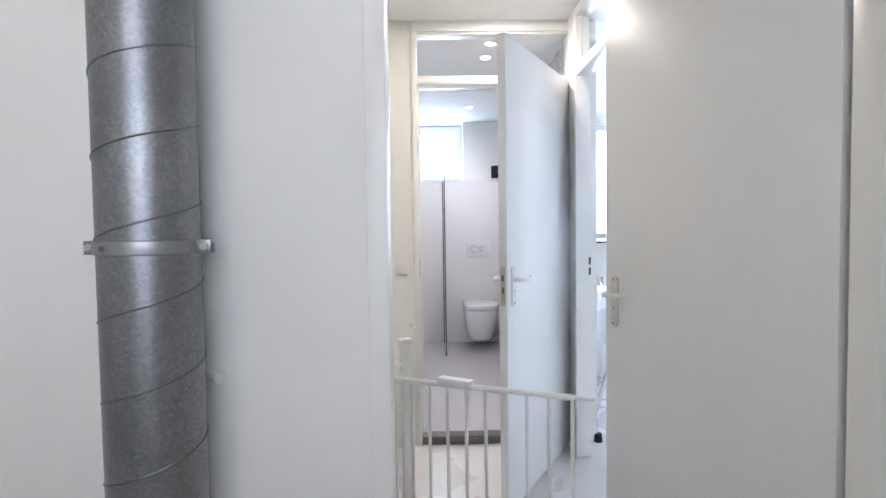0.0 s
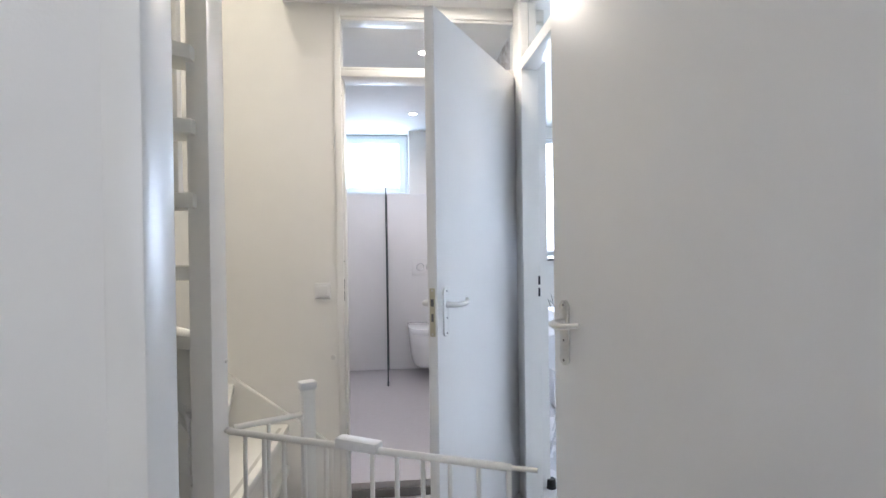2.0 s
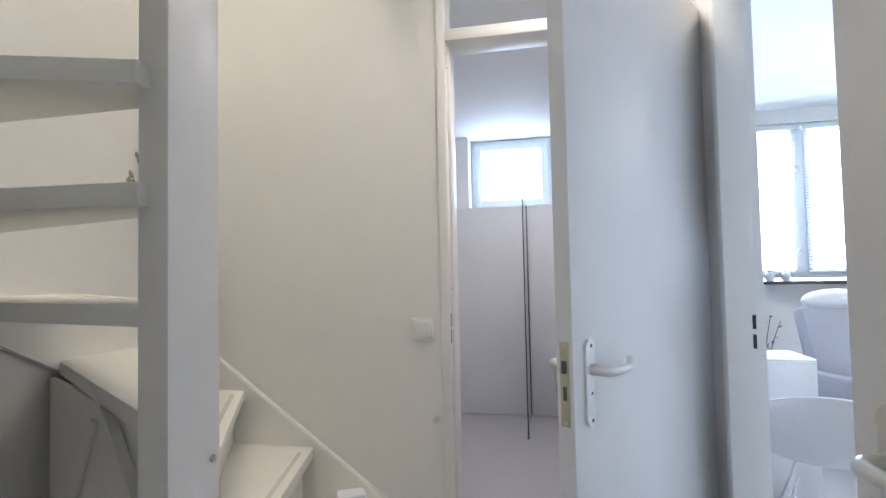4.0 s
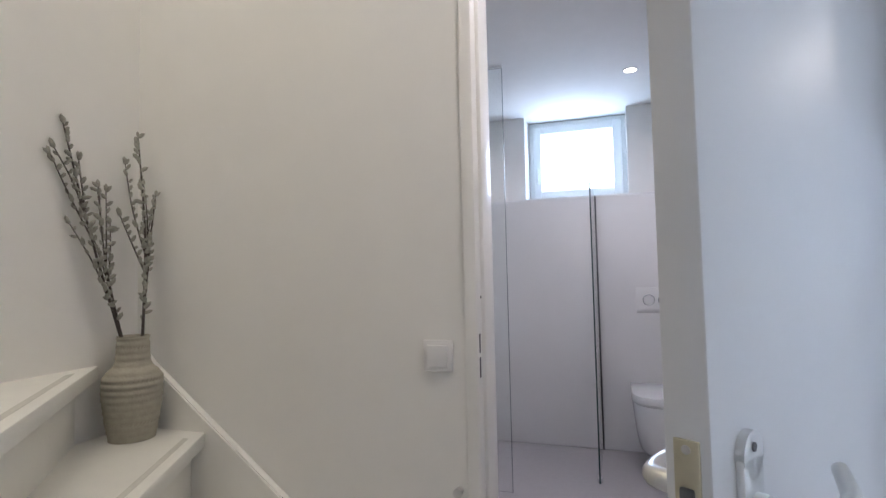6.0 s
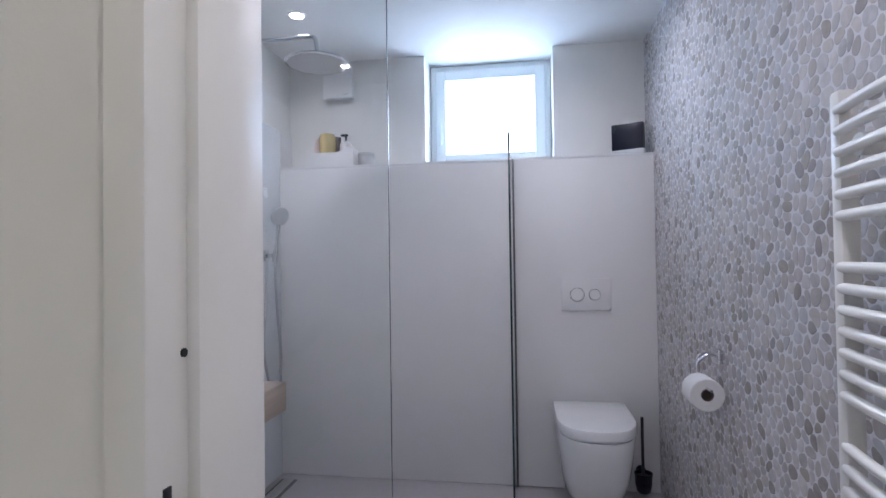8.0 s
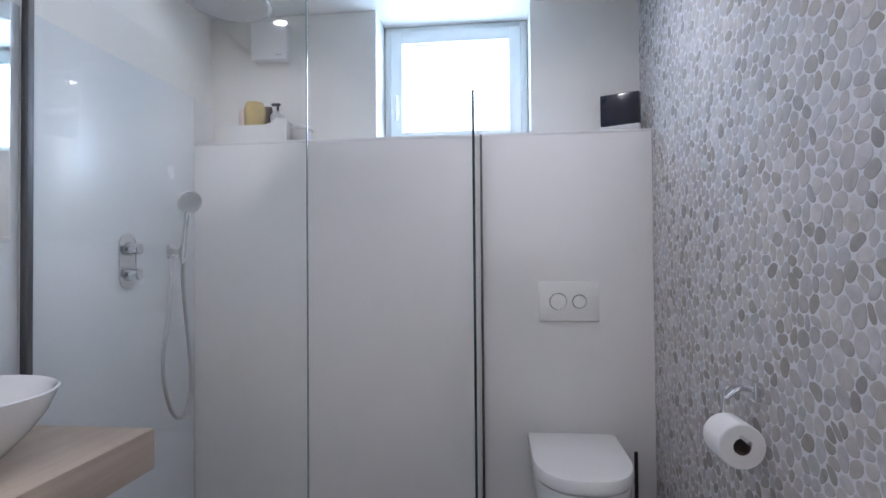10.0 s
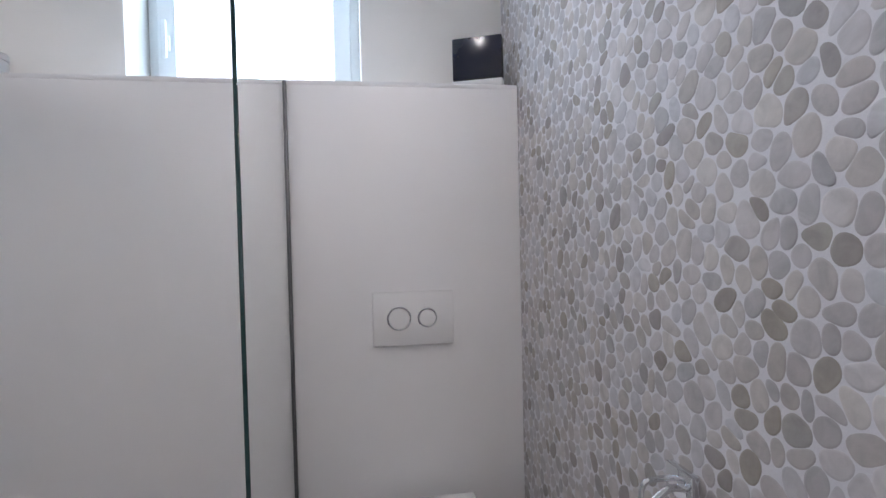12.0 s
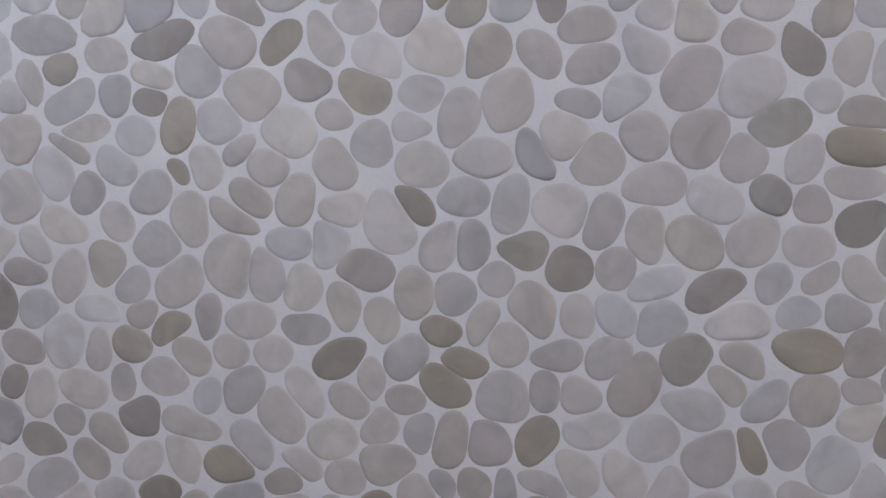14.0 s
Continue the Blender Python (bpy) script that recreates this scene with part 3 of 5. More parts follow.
downlight(-0.46, -0.52, BATH_H, 3.3, COOL)
downlight(-0.45, -1.98, BATH_H, 4.4, COOL)
downlight(-1.725, -0.43, BATH_H, 2.4, COOL)
downlight(-1.72, -1.98, BATH_H, 4.3, COOL)
downlight(-0.43, -2.80, HALL_H, 6.0, WARM, "landing ceiling lamps", 178)
downlight(1.90, -1.37, 2.5, 9.0, WARM, "bedroom ceiling lamps", 178)
downlight(-1.42, -5.65, HALL_H, 3.4, WARM, "utility room ceiling lamps", 178)


# ---- stairs with winder treads ----
def clip_rect(poly, x0, x1, y0, y1):
    for axis, lim, keep in ((0, x0, 1), (0, x1, -1), (1, y0, 1), (1, y1, -1)):
        out = []
        for a, b in zip(poly, poly[1:] + poly[:1]):
            ia, ib = (a[axis] - lim) * keep >= 0, (b[axis] - lim) * keep >= 0
            if ia:
                out.append(a)
            if ia != ib:
                t = (lim - a[axis]) / (b[axis] - a[axis])
                out.append((a[0] + t * (b[0] - a[0]), a[1] + t * (b[1] - a[1])))
        poly = out
    return poly


def build_stairs():
    st = thing("staircase", (0, 0, 0), "white painted winder staircase with open risers around a newel", "staircase")
    px, py = -1.215, -3.51
    angles = [73, 88, 103, 117.5, 132, 148, 163, 179, 195, 211, 227, 243]
    for k, a in enumerate(angles[:-1]):
        z = 0.128 + 0.208 * k
        a0, a1 = radians(a), radians(angles[k + 1] + (-2 if k == 4 else 4))
        # the back edges of the upper treads run in front of the newel's middle
        back = 0.0 if k < 4 else (0.07, 0.08)[k - 4] if k < 6 else 0.12
        poly = [(px, py), (px + 3 * math.cos(a0), py + 3 * math.sin(a0)), (px + 3 * math.cos((a0 + a1) / 2), py + 3 * math.sin((a0 + a1) / 2)), (px + 3 * math.cos(a1), py - back + 3 * math.sin(a1))]
        if back:
            poly.append((px, py - back))
        poly = clip_rect(poly, LX + 0.02, -1.19, CV_N + 0.01, WALL_S - 0.022)
        part("tread", prism(bmesh.new(), poly, z - 0.042, z, 0.005), STEP, st)
        if k <= 6:
            # inlaid anti-slip strip behind the nosing
            n = Vector((-math.sin(a0), math.cos(a0)))
            d = Vector((math.cos(a0), math.sin(a0)))
            s = Vector((px, py)) + d * 0.22 + n * 0.030
            q = clip_rect([tuple(s), tuple(s + d * 3), tuple(s + d * 3 + n * 0.016), tuple(s + n * 0.016)], LX + 0.09, -1.20, CV_N + 0.05, WALL_S - 0.09)
            if len(q) > 3:
                part("anti_slip_strip", prism(bmesh.new(), q, z - 0.002, z + 0.0012), STRIP, st, "grey anti-slip strip")
        if k <= 4:
            # riser board under the nosing of the lower, closed steps
            n = Vector((-math.sin(a0), math.cos(a0)))
            d = Vector((math.cos(a0), math.sin(a0)))
            s = Vector((px, py)) + n * 0.045
            q = clip_rect([tuple(s), tuple(s + d * 3), tuple(s + d * 3 + n * 0.016), tuple(s + n * 0.016)], LX + 0.02, -1.19, CV_N, WALL_S - 0.022)
            part("riser", prism(bmesh.new(), q, z - 0.209, z - 0.041), STEP, st)
    # boarding that closes the lower winders from behind; its top falls with the steps towards the newel
    turn = pose(px, py, 0, 0, 0, 150)

    def upright_board(outline, y0, y1, bevel=0.0):
        t = bmesh.new()
        f = t.faces.new([t.verts.new((u, y0, z)) for u, z in outline])
        for v in bmesh.ops.extrude_face_region(t, geom=[f])["geom"]:
            if isinstance(v, bmesh.types.BMVert):
                v.co.y = y1
        bmesh.ops.recalc_face_normals(t, faces=t.faces[:])
        if bevel:
            bmesh.ops.bevel(t, geom=t.edges[:], offset=bevel, segments=2, affect="EDGES", profile=0.5)
        t.transform(turn)
        return t

    part("back_board", upright_board([(0.02, HF), (0.92, HF), (0.92, 0.917), (0.42, 0.914), (0.36, 0.885), (0.25, 0.80), (0.11, 0.69), (0.02, 0.62)], 0.006, 0.020), STEP, st)
    # extra board added before the real riser, so the dark gap looks lighter
    part("riser", upright_board([(0.02, 0.55), (0.46, 0.55), (0.46, 0.916), (0.02, 0.916)], -0.010, 0.002), STEP, st)
    part("edge_strip", upright_board([(0.41, 0.916), (0.36, 0.889), (0.25, 0.804), (0.11, 0.694), (0.03, 0.629), (0.03, 0.606), (0.11, 0.671), (0.25, 0.781), (0.36, 0.866), (0.43, 0.904)], 0.0205, 0.030), STEP, st)
    part("batten", upright_board([(0.44, 0.872), (0.49, 0.872), (0.92, 0.30), (0.87, 0.30)], 0.0205, 0.032, 0.003), STEP, st)
    # newel of rectangular section up to the ceiling, and a slender post behind it
    part("newel", B(-1.242, -1.180, -3.600, -3.458, HF, HALL_H + 0.3, 0.005), TRIM, st)
    part("post", B(-1.380, -1.342, -3.40, -3.362, 1.357, HALL_H + 0.3, 0.004), TRIM, st)
    # wall strings
    t = bmesh.new()
    pts = [(LX + 0.02, 1.02), (-1.96, 0.95), (-1.157, 0.358), (-0.975, 0.22), (-0.975, HF), (-1.35, HF), (LX + 0.02, 0.62)]
    f = t.faces.new([t.verts.new((x, WALL_S - 0.002, z)) for x, z in pts])
    for v in bmesh.ops.extrude_face_region(t, geom=[f])["geom"]:
        if isinstance(v, bmesh.types.BMVert):
            v.co.y -= 0.028
    bmesh.ops.recalc_face_normals(t, faces=t.faces[:])
    bmesh.ops.bevel(t, geom=t.edges[:], offset=0.004, segments=2, affect="EDGES")
    part("wall_string", t, TRIM, st)
    t = bmesh.new()
    f = t.faces.new([t.verts.new((LX + 0.001, y, z)) for y, z in ((-2.50, 0.98), (-2.50, 0.62), (-4.44, 1.75), (-4.44, 2.2))])
    for v in bmesh.ops.extrude_face_region(t, geom=[f])["geom"]:
        if isinstance(v, bmesh.types.BMVert):
            v.co.x += 0.024
    bmesh.ops.recalc_face_normals(t, faces=t.faces[:])
    part("wall_string", t, TRIM, st)
    for z in (0.87, 0.66):
        bm = rod(bmesh.new(), (-1.181, -3.485, z), (-1.174, -3.485, z), 0.006, seg=10)
        part("screw", bm, STEEL, st)


build_stairs()


# ---- stair gates ----
def stair_gate(a, b, z0, z1, top_a, top_b, bars, label):
    """A white barred gate from a to b (x, y)."""
    a, b = Vector(a), Vector(b)
    d = b - a
    g = thing("stair_gate", (a.x, a.y, 0), label, "stair gate", "stair gates")
    g.rotation_euler = (0, 0, math.atan2(d.y, d.x))
    w = d.length
    top = lambda x: top_a + (top_b - top_a) * x / w
    part("top_rail", tube(bmesh.new(), [(0, 0, top(0)), (w / 2, 0, top(w / 2)), (w, 0, top(w))], 0.0095, 14), TRIM, g)
    part("bottom_rail", tube(bmesh.new(), [(0, 0, z0), (w, 0, z0)], 0.0125, 14), TRIM, g)
    for k in range(bars):
        x = w * (k + 1) / bars - 0.008
        part("bar", tube(bmesh.new(), [(x, 0, z0), (x, 0, top(x))], 0.0065, 10), TRIM, g)
    return g, w


g, w = stair_gate((-1.165, -3.512), (-0.394, -3.970), 0.0, 0.7, 0.662, 0.702, 12, "white metal stair gate swung open from the newel")
part("latch", B(w * 0.455, w * 0.60, -0.020, 0.020, 0.680, 0.708, 0.006), PLASTIC, g, "white plastic latch")
part("hinge_pin", tube(bmesh.new(), [(w - 0.002, 0, 0.702), (w + 0.062, -0.004, 0.708)], 0.006, 10), STEEL, g, "steel pin")
part("hinge_pin", tube(bmesh.new(), [(-0.012, 0, 0.662), (0.01, 0, 0.662)], 0.007, 10), STEEL, g, "steel pin")
g, w = stair_gate((-1.165, -3.462), (-0.962, -3.353), -0.02, 0.7, 0.655, 0.655, 2, "white folded stair gate beside the newel")
part("end_post", B(w - 0.014, w + 0.030, -0.017, 0.017, HF, 0.742, 0.006), TRIM, g)
part("latch", B(w - 0.022, w + 0.036, -0.021, 0.021, 0.737, 0.766, 0.007), PLASTIC, g, "white plastic latch")

# knob on the wall for the gate
bm = rod(bmesh.new(), (-0.967, WALL_S, 0.66), (-0.967, WALL_S - 0.022, 0.66), 0.010, 0.012, 16)
tagged(mesh_object("gate_catch", bm, STEEL), "small grey metal gate catch on the wall", "wall catch")


# ---- light switch ----
sw = thing("light_switch", (-1.016, WALL_S, 0.997), "square white light switch on the wall", "light switch")
part("cover_plate", B(-0.040, 0.040, -0.010, 0.0, -0.040, 0.040, 0.004), PLASTIC, sw)
part("rocker", B(-0.028, 0.028, -0.0155, -0.009, -0.028, 0.028, 0.0025, m=pose(0, 0, 0, 2.5)), PLASTIC, sw)


# ---- vase with willow twigs ----
def build_vase(x, y, z):
    v = thing("vase", (x, y, z), "olive grey ribbed clay vase standing on a stair tread", "vase")
    base = [(0, 0.002), (0.066, 0.0), (0.074, 0.008), (0.085, 0.06), (0.0935, 0.12), (0.096, 0.162), (0.091, 0.188), (0.072, 0.209), (0.058, 0.223), (0.0535, 0.25), (0.051, 0.29), (0.0515, 0.307)]
    prof = []
    for i, p in enumerate(arc([(r * 0.83, 0, h * 0.96) for r, h in base], 10)):
        wob = 0.0011 * math.sin(p.z * 330) if 0.012 < p.z < 0.290 else 0
        prof.append((max(0, p.x + wob), p.z))
    prof += [(0.039, 0.293), (0.037, 0.28), (0.037, 0.24), (0.0, 0.23)]
    body = part("body", lathe(bmesh.new(), prof, 56), VASE, v)
    outer = sorted((z, r) for r, z in prof[:-4])
    for z, count in ((0.262, 30), (0.172, 44), (0.118, 46), (0.052, 40)):
        r0 = next(r for h, r in outer if h >= z - 0.004)
        r1 = next(r for h, r in outer if h >= z + 0.004)
        bm = bmesh.new()
        for k in range(count):
            a = math.tau * k / count
            b = a + 0.5 * math.tau / count
            tube(bm, [(r0 * math.cos(a), r0 * math.sin(a), z - 0.004), (r1 * math.cos(b), r1 * math.sin(b), z + 0.004)], 0.0008, 5)
        tagged(part("hatched_band", bm, CLAYDARK, body, "band of slanting incised dashes"), kind="stuff")
    return v


build_vase(-1.918, -2.586, 0.7525)



def willow(base, tips, name_seed):
    """A dark stem with side shoots, set with grey buds."""
    r = random.Random(name_seed)
    tw = thing("willow_branch", base, "dark willow twigs with grey catkin buds in the vase", "branch", "willow branches")
    buds = bmesh.new()
    b0 = Vector(base)

    def bud(p, d):
        s = r.uniform(0.7, 1.2)
        q = d.to_track_quat("Z", "Y").to_matrix().to_4x4()
        bmesh.ops.create_icosphere(buds, subdivisions=1, radius=0.0084 * s, matrix=Matrix.Translation(p) @ q @ Matrix.Diagonal((0.75, 0.75, 1.7, 1)))

    def shoot(p0, p1, r0, depth):
        mid = p0.lerp(p1, 0.5) + Vector((r.uniform(-1, 1), r.uniform(-1, 1), 0)) * 0.02 * (p1 - p0).length / 0.5
        line = arc([p0, mid, p1], 7)
        part("stem" if depth == 0 else "side_shoot", tube(bmesh.new(), line, r0, 6, r0 * 0.45), TWIG, tw)
        n = int((p1 - p0).length / 0.023)
        for i in range(n):
            t = 0.22 + 0.78 * i / n if depth == 0 else 0.1 + 0.9 * i / n
            p = line[min(len(line) - 1, int(t * (len(line) - 1)))].lerp(line[min(len(line) - 1, int(t * (len(line) - 1)) + 1)], t * (len(line) - 1) % 1)
            side = Vector((r.uniform(-1, 1), r.uniform(-1, 1), r.uniform(0.3, 1.3))).normalized()
            bud(p + side * 0.0115, side)
        bud(p1, (p1 - p0).normalized())
        return line

    for main, sides in tips:
        ln = shoot(Vector((0, 0, -0.05)), Vector(main) - b0, 0.0042, 0)
        for f, tip in sides:
            shoot(ln[int(f * (len(ln) - 1))], Vector(tip) - b0, 0.0027, 1)
    tagged(part("catkin", buds, BUD, tw), kind="stuff")


willow((-1.940, -2.594, 1.05), [
    ((-2.038, -2.718, 1.668), [(0.50, (-2.035, -2.755, 1.572)), (0.62, (-2.038, -2.745, 1.592)), (0.27, (-2.032, -2.703, 1.382)), (0.60, (-2.036, -2.672, 1.575))]),
    ((-2.037, -2.610, 1.500), [(0.45, (-2.036, -2.57, 1.392)), (0.55, (-2.036, -2.585, 1.492)), (0.40, (-2.036, -2.66, 1.43))]),
], 3)
willow((-1.885, -2.586, 1.05), [
    ((-2.000, -2.508, 1.672), [(0.48, (-2.027, -2.530, 1.585)), (0.40, (-1.986, -2.498, 1.52)), (0.36, (-2.030, -2.548, 1.422))]),
    ((-1.942, -2.490, 1.482), [(0.35, (-1.928, -2.52, 1.323)), (0.5, (-1.95, -2.498, 1.426))]),
], 5)


# ---- utility room ----
def build_duct(x, y):
    d = thing("air_duct", (x, y, 0), "galvanised steel spiral air duct running up the wall", "air duct")
    part("pipe", rod(bmesh.new(), (0, 0, HF), (0, 0, HALL_H - 0.002), 0.079, seg=64), GALV, d)
    seam = []
    for k in range(0, 17 * 48 + 1):
        a = k * math.tau / 48
        seam.append((0.0792 * math.cos(a), 0.0792 * math.sin(a), HF + 0.154 + 0.134 * k / 48))
    part("seam", tube(bmesh.new(), seam, 0.0019, 6), SEAM, d, "spiral lock seam")
    band = lathe(bmesh.new(), [(0.0795, 1.2010), (0.0835, 1.2020), (0.0845, 1.2120), (0.0835, 1.2230), (0.0795, 1.2240)], 64)
    clamp = part("clamp", band, ZINC, d, "zinc pipe clamp")
    for s in (-1, 1):
        bm = B(s * 0.093 - 0.013, s * 0.093 + 0.013, -0.0105, -0.0075, 1.2010, 1.2240, 0.001)
        box(bm, s * 0.093 - 0.013, s * 0.093 + 0.013, 0.0075, 0.0105, 1.2010, 1.2240, 0.001)
        part("ear", bm, ZINC, clamp)
        bm = rod(bmesh.new(), (s * 0.096, -0.016, 1.2125), (s * 0.096, 0.018, 1.2125), 0.003, seg=8)
        rod(bm, (s * 0.096, -0.0175, 1.2125), (s * 0.096, -0.0106, 1.2125), 0.0065, seg=6)
        rod(bm, (s * 0.096, 0.0106, 1.2125), (s * 0.096, 0.0155, 1.2125), 0.0065, seg=6)
        part("bolt", bm, STEEL, clamp, "bright hexagon bolt")
    part("rivet", rod(bmesh.new(), (-0.030, -0.083, 1.2125), (-0.031, -0.0855, 1.2125), 0.004, seg=12), SLATE, clamp)


build_duct(-1.312, -4.665)
bm = tube(bmesh.new(), arc([(-1.43, -4.60, HF), (-1.43, -4.60, 0.55), (-1.425, -4.61, 0.78), (-1.41, -4.585, 0.87), (-1.40, -4.572, 0.9)]), 0.012, 12)
tagged(mesh_object("drain_hose", bm, GREYP), "thin grey drain hose running up the wall", "hose")
bm = tube(bmesh.new(), [(-1.270, -4.576, 0.966), (-1.238, -4.596, 0.966)], 0.0085, 12)
rod(bm, (-1.240, -4.595, 0.966), (-1.231, -4.600, 0.966), 0.0105)
tagged(mesh_object("wall_hook", bm, PLASTIC), "short white peg on the wall", "hook")

trunk = thing("wall_rail", (RX, -4.697, 0), "white slotted plastic wall rail fixed upright on the wall", "wall rail")
bm = B(-0.020, 0.0, -0.024, 0.006, 1.420, HALL_H - 0.001, 0.004)
box(bm, -0.010, 0.0, 0.004, 0.024, 1.424, HALL_H - 0.001, 0.003)
part("profile", bm, PLASTIC, trunk)
for k in range(14):
    part("slot", B(-0.0106, -0.0096, 0.0075, 0.0105, 1.446 + 0.072 * k, 1.464 + 0.072 * k), SLATE, trunk, "dark fixing slot")
tagged(mesh_object("junction_box", B(RX - 0.022, RX, -4.735, -4.69, 0.96, 1.04, 0.004), PLASTIC), "small cream socket box on the wall", "socket")


def build_rack():
    r = thing("drying_rack", (RX - 0.05, -4.822, 0), "white folding drying rack hung on the wall with black clips", "drying rack")
    loop = arc([(0, 0.03, 0.72), (0, 0.03, 1.30), (0, 0.012, 1.385), (0, -0.06, 1.41), (0, -0.34, 1.41), (0, -0.40, 1.38), (0, -0.42, 1.30), (0, -0.42, 0.72)], 6)
    part("frame", tube(bmesh.new(), loop, 0.0165, 16), TRIM, r)
    for k in range(9):
        z = 0.852 + 0.047 * k
        part("wire", tube(bmesh.new(), arc([(-0.018, -0.006, z + 0.012), (-0.020, -0.020, z), (-0.020, -0.40, z)], 4), 0.0033, 8), TRIM, r)
    part("upright", tube(bmesh.new(), arc([(-0.020, -0.060, 0.826), (-0.020, -0.020, 0.835), (-0.020, -0.010, 0.87), (-0.020, -0.010, 1.27)], 5), 0.0042, 8), TRIM, r)
    part("upright", tube(bmesh.new(), [(-0.020, -0.062, 0.826), (-0.020, -0.062, 1.27)], 0.0036, 8), TRIM, r)
    for z in (1.277, 0.786):
        bm = B(-0.026, 0.014, 0.002, 0.044, z - 0.017, z + 0.006, 0.004)
        box(bm, -0.022, 0.010, -0.022, 0.004, z - 0.008, z + 0.010, 0.003)
        rod(bm, (-0.026, -0.032, z - 0.018), (-0.026, -0.032, z + 0.016), 0.013, seg=14)
        box(bm, -0.030, -0.006, -0.075, -0.044, z - 0.010, z + 0.012, 0.004)
        box(bm, -0.018, 0.030, 0.018, 0.030, z - 0.014, z + 0.034, 0.003)
        part("clip", bm, BLACK, r, "black plastic clip")
    t = bmesh.new()
    f = t.faces.new([t.verts.new((-0.01, y, z)) for y, z in ((0.045, 1.30), (0.045, 1.272), (0.125, 1.285), (0.125, 1.302))])
    for v in bmesh.ops.extrude_face_region(t, geom=[f])["geom"]:
        if isinstance(v, bmesh.types.BMVert):
            v.co.x += 0.024
    bmesh.ops.recalc_face_normals(t, faces=t.faces[:])
    part("lever", t, BLACK, r, "black plastic lever")
    part("wall_hook", B(-0.004, 0.052, -0.30, -0.27, 1.395, 1.43, 0.003), PLASTIC, r)


build_rack()


# ---- bathroom ----
def screen_pane(ob_name, thing_ob, x0, x1, y0, y1, z0, z1):
    ob = part(ob_name, B(x0, x1, y0, y1, z0, z1), GLASS, thing_ob, "clear glass", False)
    ob.visible_shadow = False


s1 = thing("shower_screen", (0, 0, 0), "clear glass screen between toilet and shower", "shower screen", "shower screens")
GX = -0.711
screen_pane("glass", s1, GX - 0.004, GX + 0.004, -0.622, -0.012, 0.006, 1.733)
part("edge", B(GX - 0.0042, GX + 0.0042, -0.626, -0.6225, 0.006, 1.733, 0.0008), EDGE, s1, "dark green polished glass edge")
part("wall_profile", B(GX - 0.009, GX + 0.009, -0.016, -0.0005, 0.004, 1.736, 0.002), ANOD, s1, "dark aluminium wall profile")
part("floor_clamp", B(GX - 0.014, GX + 0.014, -0.60, -0.55, 0.001, 0.03, 0.003), CHROME, s1)

s2 = thing("shower_screen", (0, 0, 0), "tall clear glass shower screen fixed to the wall", "shower screen", "shower screens")
SY = -0.868
screen_pane("glass", s2, BX0 + 0.02, -1.163, SY - 0.004, SY + 0.004, 0.006, 2.385)
part("edge", B(-1.1625, -1.1605, SY - 0.0042, SY + 0.0042, 0.006, 2.385, 0.0006), EDGE2, s2, "dark green polished glass edge")
part("top_bar", B(BX0 + 0.002, -1.16, SY - 0.006, SY + 0.006, 2.3855, 2.3985, 0.002), STEEL, s2)
part("wall_profile", B(BX0 + 0.0005, BX0 + 0.026, SY - 0.012, SY + 0.012, 0.004, 2.384, 0.003), ANOD, s2, "aluminium wall profile")


def build_toilet(cx):
    t = thing("toilet", (cx, 0, 0), "white wall-hung toilet with closed lid", "toilet")

    def outline(w, l, y_back, n=28):
        pts = []
        for k in range(n + 1):
            a = math.pi * k / n
            c, s = math.cos(a), math.sin(a)
            pts.append((w * math.copysign(abs(c) ** 0.80, c), -(l - 0.22) - 0.22 * abs(s) ** 0.86))
        return [(-w, y_back), ] + [(-x, y) for x, y in pts] + [(w, y_back)]

    def loft(bm, levels):
        rings = [[bm.verts.new((x, y, z)) for x, y in outline(w, l, yb)] for w, l, yb, z in levels]
        for a, b in zip(rings, rings[1:]):
            for k in range(len(a)):
                j = (k + 1) % len(a)
                bm.faces.new((a[k], a[j], b[j], b[k]))
        bm.faces.new(rings[0][::-1])
        bm.faces.new(rings[-1])
        bmesh.ops.recalc_face_normals(bm, faces=bm.faces[:])
        return bm

    body = [(0.098, 0.34, -0.001, 0.083), (0.122, 0.385, -0.001, 0.090), (0.141, 0.43, -0.001, 0.13), (0.155, 0.465, -0.001, 0.21), (0.167, 0.497, -0.001, 0.32), (0.173, 0.517, -0.001, 0.412), (0.171, 0.515, -0.001, 0.418)]
    part("bowl", loft(bmesh.new(), body), CERAMIC, t)
    part("seat", loft(bmesh.new(), [(0.166, 0.508, -0.055, 0.4185), (0.169, 0.512, -0.052, 0.420), (0.169, 0.512, -0.052, 0.428), (0.166, 0.508, -0.055, 0.430)]), CERAMIC, t)
    part("lid", loft(bmesh.new(), [(0.174, 0.521, -0.055, 0.4305), (0.178, 0.527, -0.050, 0.433), (0.178, 0.527, -0.050, 0.462), (0.174, 0.521, -0.054, 0.470), (0.155, 0.49, -0.07, 0.474)]), CERAMIC, t)
    for s in (-1, 1):
        part("hinge", rod(bmesh.new(), (s * 0.075 - 0.02, -0.045, 0.437), (s * 0.075 + 0.02, -0.045, 0.437), 0.012, seg=14), CERAMIC, t)


build_toilet(-0.345)

